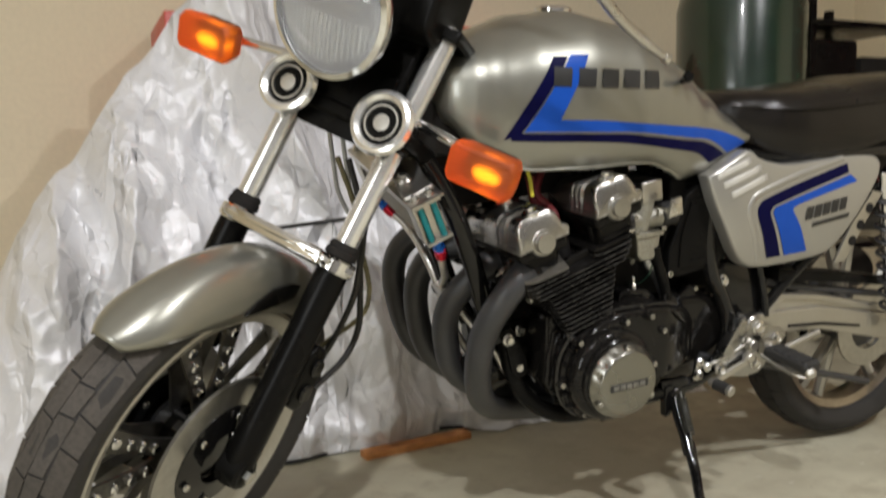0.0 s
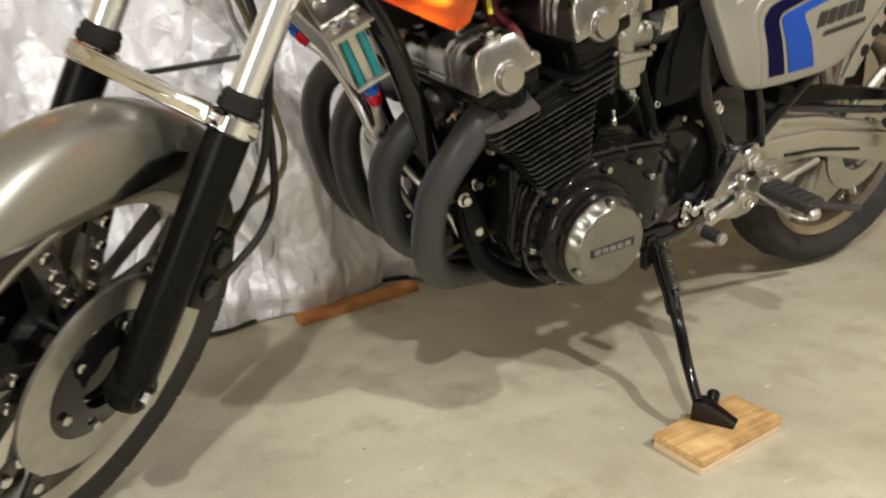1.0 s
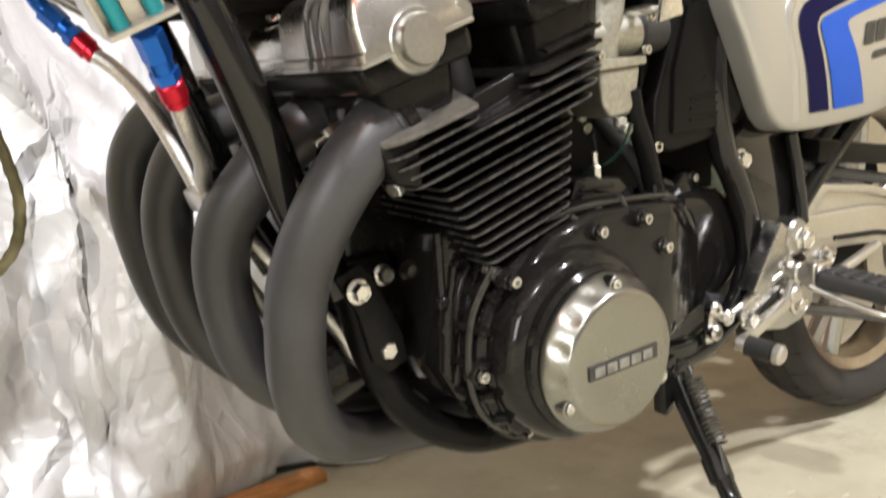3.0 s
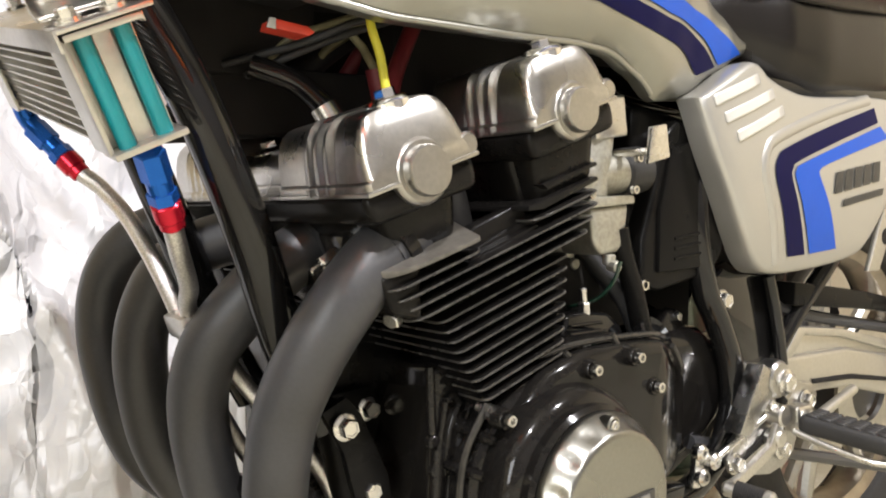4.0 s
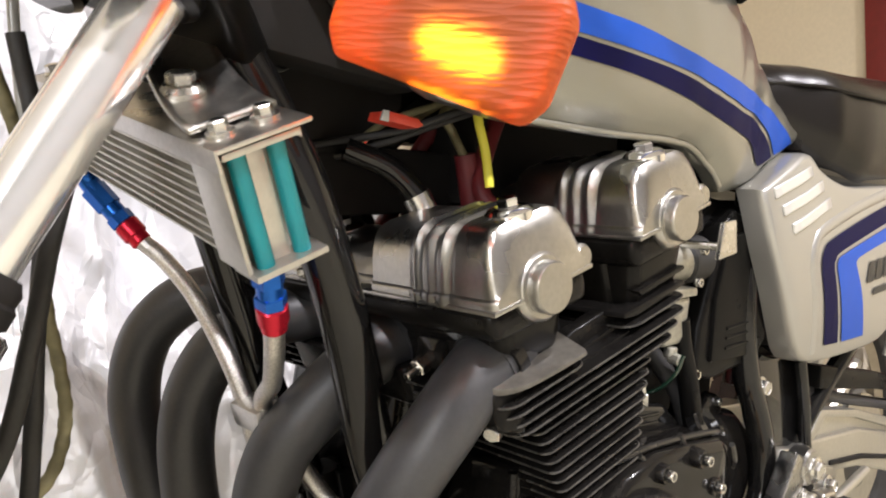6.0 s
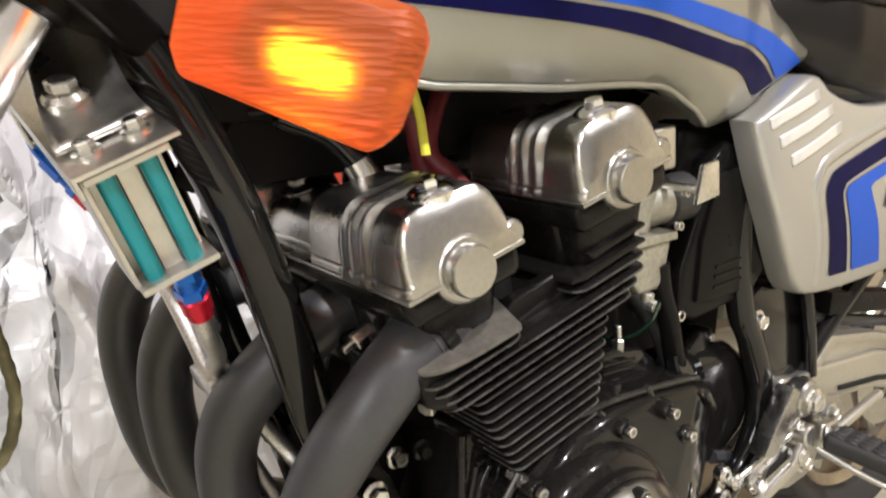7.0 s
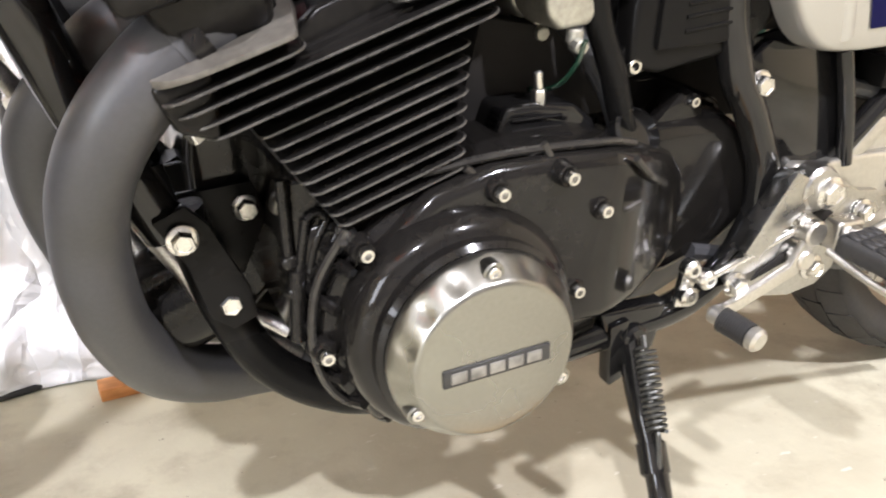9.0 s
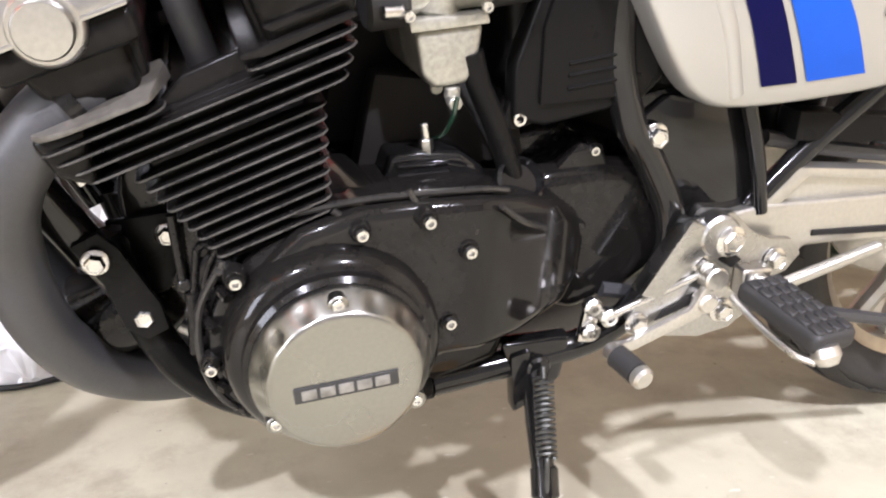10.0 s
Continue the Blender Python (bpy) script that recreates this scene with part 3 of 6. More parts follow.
for x, z in ((0.752, 0.402), (0.768, 0.392), (0.755, 0.378)):
    part("cast_boss", moved(turned([(0.0062, 0), (0.0058, 0.005), (0.0040, 0.0065), (0, 0.0065)], (x, -0.113, z), (0, -1, 0), 16), Matrix.Identity(4)), CASE, crankcase)
part("case_front", prism([(0.752, 0.462), (0.80, 0.470), (0.80, 0.31), (0.772, 0.305), (0.752, 0.34)], -0.114, -0.02, 0.008, 3), CASE, crankcase)
# left casing cover behind the alternator, with its screws
GEARCASE = [(0.806, 0.424), (0.840, 0.455), (0.885, 0.4685), (0.935, 0.4700), (0.985, 0.4690), (1.030, 0.4600), (1.072, 0.4450), (1.100, 0.4220), (1.112, 0.3920), (1.108, 0.3580), (1.088, 0.3370), (1.030, 0.3300), (0.950, 0.3280), (0.880, 0.2760), (0.800, 0.2800), (0.770, 0.3400)]


def gearcase():
    """The big left cover: flat over the gears, its rear end falling away towards the sprocket."""
    bm = prism(GEARCASE, -0.158, -0.06, 0.013, 4)
    for x in (0.96, 0.985, 1.0, 1.015, 1.03, 1.045, 1.06, 1.075, 1.09):
        bmesh.ops.bisect_plane(bm, geom=bm.verts[:] + bm.edges[:] + bm.faces[:], plane_co=(x, 0, 0), plane_no=(1, 0, 0))
    for v in bm.verts:
        f = min(1.0, max(0.0, (v.co.x - 0.985) / 0.125))
        v.co.y = max(v.co.y, -0.158) + 0.066 * f ** 1.25 * min(1.0, max(0.0, (-0.06 - v.co.y) / 0.08))
    return bm


left_cover = part("gearcase_cover", gearcase(), CASE, crankcase, "gloss black rounded side cover", 50)
for u, y, v in ((-0.043, -0.163, 0.085), (0.057, -0.165, 0.080), (0.108, -0.168, 0.068), (0.131, -0.162, 0.026), (0.095, -0.160, -0.029), (-0.093, -0.151, 0.019), (-0.065, -0.143, -0.060)):
    screw_at(u, y, v, parent=left_cover)
part("dowel", eng(rod((-0.0432, -0.160, 0.0865), (-0.0465, -0.134, 0.0935), 0.0058, 14, 0.001)), ZINC, left_cover, "bright sensor stub")
part("rim_flange", tube([(0.835, -0.146, 0.466), (0.885, -0.147, 0.4725), (0.935, -0.147, 0.474), (0.985, -0.146, 0.473), (1.012, -0.138, 0.467)], 0.0030, 8), GLINT_EDGE, left_cover)
part("rim_flange", eng(tube([(-0.046, -0.146, 0.097), (-0.080, -0.144, 0.066), (-0.099, -0.142, 0.019), (-0.097, -0.140, -0.025), (-0.070, -0.140, -0.064)], 0.0032, 8)), GLINT_EDGE, left_cover)
part("end_boss", turned([(0.010, 0), (0.0095, 0.020), (0.007, 0.024), (0, 0.024)], (1.104, -0.066, 0.402), (0, -1, 0), 20), CASE, left_cover)
part("web_ridge", tube([(1.000, -0.158, 0.462), (1.022, -0.150, 0.444), (1.050, -0.134, 0.428)], 0.0028, 8), GLINT_EDGE, left_cover)
for u0, v0, u1, v1 in ((0.057, 0.080, 0.044, 0.100), (0.108, 0.068, 0.104, 0.090), (-0.043, 0.085, -0.054, 0.092)):
    part("screw_web", eng(tube([(u0, -0.150, v0), (u1, -0.148, v1)], 0.0030, 8)), GLINT_EDGE, left_cover)
sprocket_cover = part("sprocket_cover", prism([(1.055, 0.458), (1.080, 0.459), (1.130, 0.462), (1.166, 0.458), (1.194, 0.440), (1.211, 0.412), (1.215, 0.380), (1.206, 0.348), (1.170, 0.324), (1.11, 0.304), (1.055, 0.33)], -0.078, -0.02, 0.024, 6), CASE, crankcase, "smooth black sprocket cover")
screw_at(0.286, -0.070, 0.018, 0.0055, sprocket_cover)
part("lug", prism([(1.085, 0.455), (1.140, 0.452), (1.132, 0.478), (1.108, 0.480)], -0.070, -0.04, 0.004), CASE, sprocket_cover)
part("starter_motor", eng(rod((0.150, -0.050, 0.100), (0.150, 0.085, 0.100), 0.028, 28, 0.004)), CASE, crankcase)
starter_cover = part("starter_cover", prism(STARTER, -0.092, 0.06, 0.006, 3), GLOSS, crankcase)
for k in range(2):
    part("rib", tube([(STARTER[1][0] + 0.006, -0.0925, STARTER[1][1] - 0.010 - 0.008 * k), (STARTER[3][0] - 0.012, -0.0925, STARTER[3][1] - 0.008 - 0.008 * k)], 0.0016, 8), GLOSS, starter_cover)
part("oil_switch", merge(rod((0.958, -0.085, 0.486), (0.957, -0.085, 0.499), 0.0062, 6, 0.0008), rod((0.957, -0.085, 0.499), (0.955, -0.085, 0.513), 0.0042, 10, 0.001)), ZINC, crankcase)
part("vent_hose", tube([(0.99, -0.098, 0.572), (0.998, -0.098, 0.545), (1.014, -0.098, 0.511), (1.025, -0.098, 0.48), (1.033, -0.098, 0.46)], 0.0105, 16), PLASTIC, crankcase, "black rubber breather hose")
part("hose_socket", turned([(0.022, 0), (0.022, 0.010), (0.019, 0.012), (0.016, 0.006), (0, 0.006)], (1.033, -0.105, 0.459), (0.1, -0.8, 0.6), 28), GLOSS, crankcase)

# cylinders
cyl = part("cylinder_block", eng(prism([(-0.045, 0.09), (0.042, 0.085), (0.060, 0.19), (-0.062, 0.19)], -0.136, 0.136, 0.006)), FIN, bike, "gloss black finned cylinder block")


def fin(u0, u1, v, y, thick, slope=0.0, corner=0.022):
    """One cooling fin round the whole block, thinner at its edge, its corners rounded."""
    bm = bmesh.new()
    line = []
    for cu, cy, a0 in ((u1, y, 0), (u0, y, 90), (u0, -y, 180), (u1, -y, 270)):
        sx, sy = (-1 if cu == u1 else 1), (-1 if cy > 0 else 1)
        for k in range(5):
            a = radians(a0 + 22.5 * k)
            line.append((cu + sx * corner + corner * math.cos(a), cy + sy * corner + corner * math.sin(a)))
    mid = (u0 + u1) / 2
    out = []
    for inset, h in ((0.030, -thick), (0.0007, -thick * 0.40), (0, -thick * 0.12), (0.0002, thick * 0.22), (0.0008, thick * 0.40), (0.030, thick)):
        ring = []
        for a, b in line:
            k = 1 - inset / max(abs(a - mid) + 1e-6, 0.05) if inset else 1
            ky = 1 - inset / y
            ring.append(bm.verts.new((mid + (a - mid) * k, b * ky, v + h + slope * (a - mid))))
        out.append(ring)
    n = len(line)
    for i, (a, b) in enumerate(zip(out, out[1:])):
        for k in range(n):
            bm.faces.new((a[k], a[(k + 1) % n], b[(k + 1) % n], b[k])).material_index = 1 if i in (1, 2, 3) else 0
    bm.faces.new(out[0][::-1])
    bm.faces.new(out[-1])
    return eng(bm)


for k in range(9):
    f = k / 8
    part("fin", fin(-0.049 - 0.024 * f, 0.046 + 0.026 * f, 0.101 + 0.0098 * k, 0.150 + 0.006 * f, 0.0024, corner=0.008), [FIN, EDGE], cyl)

head = part("cylinder_head", eng(prism([(-0.075, 0.188), (0.075, 0.188), (0.085, 0.225), (0.03, 0.222), (-0.02, 0.218), (-0.09, 0.236)], -0.150, 0.150, 0.004)), FIN, bike, "black cylinder head with cooling fins")
for low, rim, post in (([(-0.092, 0.232), (-0.034, 0.224), (-0.022, 0.280), (-0.104, 0.282)], [(-0.113, 0.270), (-0.019, 0.268), (-0.017, 0.2925), (-0.117, 0.2925)], [(-0.094, 0.236), (-0.036, 0.234), (-0.030, 0.292), (-0.106, 0.292)]),
                       ([(0.046, 0.222), (0.106, 0.228), (0.128, 0.276), (0.044, 0.276)], [(0.040, 0.268), (0.138, 0.268), (0.140, 0.2925), (0.038, 0.2925)], [(0.050, 0.226), (0.118, 0.230), (0.128, 0.288), (0.048, 0.288)])):
    tower = part("cam_tower", eng(prism(low, -0.140, 0.140, 0.008, 3)), FIN, head)
    part("cam_rail", eng(prism(rim, -0.176, 0.176, 0.009, 3)), FIN, head)
    for flip in (False, True):
        foot = prism(post, -0.168, -0.12, 0.014, 4)
        for v in foot.verts:
            v.co.y += 0.009 * min(1.0, max(0.0, (0.282 - v.co.z) / 0.040)) if v.co.y < -0.135 else 0.0
        part("end_post", eng(mirrored(foot) if flip else foot), FIN, head)
for u0, u1, v, y in ((-0.100, 0.094, 0.1935, 0.166), (-0.106, 0.101, 0.2035, 0.169), (-0.111, 0.107, 0.2135, 0.172), (-0.114, -0.028, 0.2232, 0.175), (0.030, 0.111, 0.2232, 0.170)):
    part("fin", fin(u0, u1, v, y, 0.0024, corner=0.013), [FIN, EDGE], head)
part("head_deck", eng(prism([(-0.034, 0.2125), (0.040, 0.2135), (0.040, 0.2175), (-0.034, 0.2165)], -0.160, 0.160, 0.0015)), FIN, head, "flat deck between the cam towers")


def fin_deck(s):
    """The thick top fin beside the exhaust cam: rounded front tip, its top rising to the tower."""
    plan = smooth_line([(-0.117, 0.120), (-0.118, 0.146), (-0.113, 0.163), (-0.098, 0.175), (-0.070, 0.179), (-0.036, 0.180)], 5) + [(-0.033, 0.177), (-0.020, 0.128), (-0.022, 0.118)]
    bm = bmesh.new()
    low = [bm.verts.new((p[0], s * p[1], 0.2318)) for p in plan]
    high = [bm.verts.new((p[0], s * p[1], 0.2350 + 0.16 * (0.180 - p[1]))) for p in plan]
    n = len(plan)
    for k in range(n):
        bm.faces.new((low[k], low[(k + 1) % n], high[(k + 1) % n], high[k]))
    bm.faces.new(low[::-1])
    bm.faces.new(high)
    bmesh.ops.recalc_face_normals(bm, faces=bm.faces[:])
    return eng(soften(bm, 0.0012, 2))


for s in (1, -1):
    part("fin_deck", fin_deck(-s), DECK, head, "flat top fin, its sheen painted pale")
part("fin", eng(prism([(0.045, 0.228), (0.114, 0.2300), (0.112, 0.2345), (0.030, 0.236), (0.028, 0.232)], -0.166, 0.166, 0.0025)), FIN, head)
part("fin", eng(prism([(0.055, 0.241), (0.117, 0.2420), (0.116, 0.246), (0.050, 0.247)], -0.165, 0.165, 0.002)), FIN, head)
part("stud_nut", rod((0.704, -0.140, 0.513), (0.690, -0.146, 0.505), 0.0070, 6, 0.001), ZINC, head)
for y in (-0.137, -0.042, 0.060, 0.150):
    part("port_boss", eng(prism([(-0.113, 0.204), (-0.092, 0.190), (-0.080, 0.232), (-0.117, 0.236)], y - 0.029, y + 0.029, 0.008, 3)), FIN, head, "black exhaust port casting")
part("port_wall", eng(prism([(-0.098, 0.202), (-0.080, 0.196), (-0.080, 0.262), (-0.100, 0.258)], -0.150, 0.150, 0.004)), FIN, head)
part("plug_well", eng(prism([(-0.05, 0.215), (0.046, 0.218), (0.040, 0.236), (-0.012, 0.234)], -0.146, -0.132, 0.003, 3)), FIN, head)
part("plug_well", eng(mirrored(prism([(-0.05, 0.215), (0.05, 0.218), (0.044, 0.275), (-0.044, 0.275)], -0.150, -0.136, 0.005, 3))), FIN, head)


def cam_cover(c, name):
    """A polished valve cover: high ends over the outer cylinders, three ribs, a lower waist in the middle."""
    def section(y):
        a = abs(y)
        hi, lo = (0.003, 0.0) if a > 0.140 else (-0.001, -0.001)
        if a < 0.052:
            f = min(1, (0.052 - a) / 0.008)
            hi, lo = -0.001 - 0.018 * f, -0.001 - 0.009 * f
        wave = sum(math.exp(-((a - r) / 0.0046) ** 2) for r in (0.104, 0.118, 0.132)) * 0.0042
        return hi + wave, lo + wave * 0.7

    ys = [-0.181, -0.1795, -0.1775, -0.175, -0.172, -0.168, -0.164] + [-0.160 + 0.0025 * k for k in range(129)] + [0.164, 0.168, 0.172, 0.175, 0.1775, 0.1795, 0.181]
    bm = bmesh.new()
    rings = []
    for y in ys:
        hi, wide = section(y)
        e = max(0.0, (abs(y) - 0.168) / 0.013)
        w, top = 0.0485 + wide - 0.004 * e ** 3, 0.3415 + hi
        prof = []
        for p, q in ((0.0, 0.2935), (0.0, 0.2985), (0.0010, 0.3005), (0.0026, 0.3015), (0.0036, 0.3070), (0.0055, 0.3160), (0.0085, 0.3250), (0.0120, 0.3320), (0.0165, 0.3370), (0.0220, 0.3398), (0.0290, 0.3410)):
            rise = (q - 0.3015) / 0.0395 if q > 0.3015 else 0.0
            z = q if q <= 0.3015 else 0.3015 + rise * (top - 0.3015) - 0.034 * max(0.0, rise) * e ** 3
            prof.append((-w + p, z))
        prof += [(-a, b) for a, b in prof[::-1]]
        rings.append([bm.verts.new((c + p, y, q)) for p, q in prof])
    for a, b in zip(rings, rings[1:]):
        for k in range(len(a) - 1):
            bm.faces.new((a[k], a[k + 1], b[k + 1], b[k]))
    bm.faces.new(rings[0])
    bm.faces.new(rings[-1][::-1])
    return eng(bm)


for c, nm in ((-0.067, "cam_cover"), (0.089, "cam_cover")):
    cc = part(nm, cam_cover(c, nm), COVERSATIN, bike, "polished ribbed aluminium cam cover", 35)
    part("gasket_flange", eng(box(c - 0.0495, c + 0.0495, -0.182, 0.182, 0.2915, 0.2950, 0.0015)), COVERSATIN, cc)
    for side in (-1, 1):
        ring = turned([(0.0250, -0.016), (0.0246, 0.004), (0.0235, 0.0080), (0.0212, 0.0100), (0.0182, 0.0100)], (c - 0.001, side * 0.172, 0.2955), (0, side, 0), 48)
        part("end_ring", eng(ring), COVERSATIN, cc)
        part("end_cap", eng(turned([(0.0180, 0), (0.0180, 0.0165), (0.0167, 0.0188), (0, 0.0192)], (c - 0.001, side * 0.172, 0.2955), (0, side, 0), 48)), COVERSATIN, cc, "plain polished end cap")
        for du in (0.041,):
            part("flange_lug", eng(turned([(0.0095, -0.014), (0.0095, 0.008), (0.0075, 0.0105), (0, 0.0105)], (c + du * 1.06, side * 0.170, 0.301), (0, side, 0), 22)), COVERSATIN, cc)
    for y, top in ((-0.158, 0.3425), (0.158, 0.3425), (-0.04, 0.320), (0.04, 0.320)):
        part("cover_bolt", eng(merge(turned([(0.0165, -0.004), (0.0165, 0.003), (0.0135, 0.0058), (0.0085, 0.0068), (0, 0.0068)], (c + 0.001, y, top), (0, 0, 1), 28), rod((c + 0.001, y, top + 0.006), (c + 0.001, y, top + 0.0125), 0.0078, 6, 0.001))), CHROME, cc)

# ignition leads
for y, rise in ((-0.042, 0.075), (0.042, 0.06)):
    part("plug_boot", tube([on_engine(0.004, y, 0.222), on_engine(0.006, y, 0.262), on_engine(0.008, y, 0.286 + rise * 0.6), on_engine(0.010, y, 0.292 + rise)], (0.0105, 0.009), 14), REDRUB, bike, "red rubber spark plug boot")
    part("plug_lead", tube([on_engine(0.010, y, 0.288 + rise), on_engine(0.012, y + 0.012, 0.310 + rise), on_engine(0.010, y * 0.7, 0.345 + rise * 0.8), (0.80, y * 0.5, 0.775), (0.83, y * 0.3, 0.80)], 0.0038, 10), OLIVE, bike, "ignition lead")
for y in (-0.104, 0.104):
    part("plug_boot", tube([on_engine(0.004, y, 0.222), on_engine(0.006, y, 0.268), on_engine(0.008, y * 0.96, 0.284)], 0.0125, 14), RUBBER, bike, "black rubber spark plug cap")
    part("plug_lead", tube([on_engine(0.008, y * 0.96, 0.280), on_engine(0.010, y * 0.9, 0.300), on_engine(0.012, y * 0.7, 0.315), on_engine(0.012, y * 0.5, 0.345), (0.80, y * 0.3, 0.775)], 0.0075, 10), REDRUB, bike, "red ignition lead")
part("loose_wire", tube([on_engine(-0.026, -0.102, 0.350), on_engine(-0.020, -0.098, 0.375), on_engine(-0.01, -0.090, 0.41), (0.78, -0.06, 0.75), (0.80, -0.03, 0.80)], 0.0036, 10), YELLOW, bike, "bright yellow wire")
part("breather_hose", tube([on_engine(-0.06, 0.03, 0.350), on_engine(-0.04, 0.03, 0.372), on_engine(0.0, 0.04, 0.385), on_engine(0.05, 0.05, 0.40)], 0.011, 14), RUBBER, bike)

# header pipes, each from its port forward, down and back under the engine
PORTS = (-0.137, -0.042, 0.060, 0.150)
NEAR_OUTER = [(0.712, -0.133, 0.568), (0.680, -0.138, 0.546), (0.652, -0.136, 0.513), (0.636, -0.122, 0.476), (0.630, -0.101, 0.436), (0.631, -0.085, 0.390), (0.641, -0.063, 0.340), (0.664, -0.036, 0.292), (0.704, -0.006, 0.256), (0.76, 0.022, 0.234), (0.86, 0.030, 0.222), (1.06, 0.035, 0.214)]
NEAR_INNER = [(0.712, -0.042, 0.570), (0.672, -0.038, 0.550), (0.645, -0.031, 0.527), (0.624, -0.021, 0.501), (0.611, -0.009, 0.477), (0.607, 0.003, 0.450), (0.609, 0.014, 0.420), (0.617, 0.024, 0.385), (0.632, 0.036, 0.342), (0.662, 0.052, 0.304), (0.705, 0.064, 0.276), (0.77, 0.078, 0.254), (0.88, 0.082, 0.236), (1.06, 0.075, 0.220)]
FAR_INNER = [(0.712, 0.060, 0.570), (0.674, 0.074, 0.563), (0.641, 0.096, 0.551), (0.617, 0.120, 0.525), (0.604, 0.134, 0.488), (0.600, 0.137, 0.450), (0.606, 0.142, 0.410), (0.617, 0.144, 0.368), (0.637, 0.143, 0.328), (0.670, 0.140, 0.296), (0.72, 0.136, 0.272), (0.80, 0.128, 0.252), (0.92, 0.115, 0.238), (1.06, 0.092, 0.224)]
FAR_OUTER = [(0.712, 0.150, 0.570), (0.668, 0.172, 0.573), (0.628, 0.202, 0.563), (0.604, 0.225, 0.535), (0.594, 0.238, 0.500), (0.593, 0.241, 0.457), (0.598, 0.229, 0.415), (0.608, 0.215, 0.372), (0.628, 0.206, 0.332), (0.662, 0.198, 0.302), (0.72, 0.188, 0.278), (0.80, 0.172, 0.258), (0.92, 0.140, 0.244), (1.06, 0.100, 0.232)]
PATHS = (NEAR_OUTER, NEAR_INNER, FAR_INNER, FAR_OUTER)
for y, path in zip(PORTS, PATHS):
    pts = path
    pipe = part("header_pipe", tube(pts, 0.0245, 32, 8), SATIN, bike, "matt black exhaust header pipe", 180)
    part("pipe_collar", tube([pts[0], Vector(pts[0]).lerp(Vector(pts[1]), 0.75)], 0.0260, 28), SATIN, pipe)
    part("pipe_collar", tube([Vector(pts[0]).lerp(Vector(pts[1]), 0.35), Vector(pts[0]).lerp(Vector(pts[1]), 0.62)], 0.0285, 28), CASE, pipe)
    for dz, dy in ((0.0, 0.043),):
        base = on_engine(-0.100, y + dy, 0.246)
        fl = part("flange", prism([(base.x - 0.006, base.z - 0.012), (base.x + 0.006, base.z - 0.009), (base.x + 0.004, base.z + 0.014), (base.x - 0.008, base.z + 0.011)], base.y - 0.015, base.y + 0.015, 0.004), CASE, pipe)
        part("flange_nut", rod(base, base + Vector((-0.018, 0, -0.011)), 0.0068, 6, 0.001), ZINC, pipe)
        part("flange_stud", rod(base + Vector((-0.016, 0, -0.010)), base + Vector((-0.027, 0, -0.0165)), 0.0036, 10, 0.0008), ZINC, pipe)
part("collector", tube([(1.06, 0.05, 0.214), (1.20, 0.09, 0.22), (1.45, 0.16, 0.26)], 0.042, 20), SATIN, bike, "matt black exhaust collector")
part("silencer", tube([(1.45, 0.17, 0.27), (1.62, 0.20, 0.31), (1.95, 0.22, 0.40)], (0.048, 0.055), 24), SATIN, bike)
part("oil_filter_housing", rod((0.720, 0.0, 0.345), (0.655, 0.0, 0.318), 0.045, 28, 0.008), CASE, bike, "round black oil filter housing")
# filler block, added to darken the see-through gap between pipes and cylinders
part("front_gap_filler", prism([(0.712, 0.545), (0.78, 0.545), (0.78, 0.36), (0.728, 0.30), (0.705, 0.36), (0.702, 0.45)], -0.026, 0.145, 0.010, 3), CASE, bike)

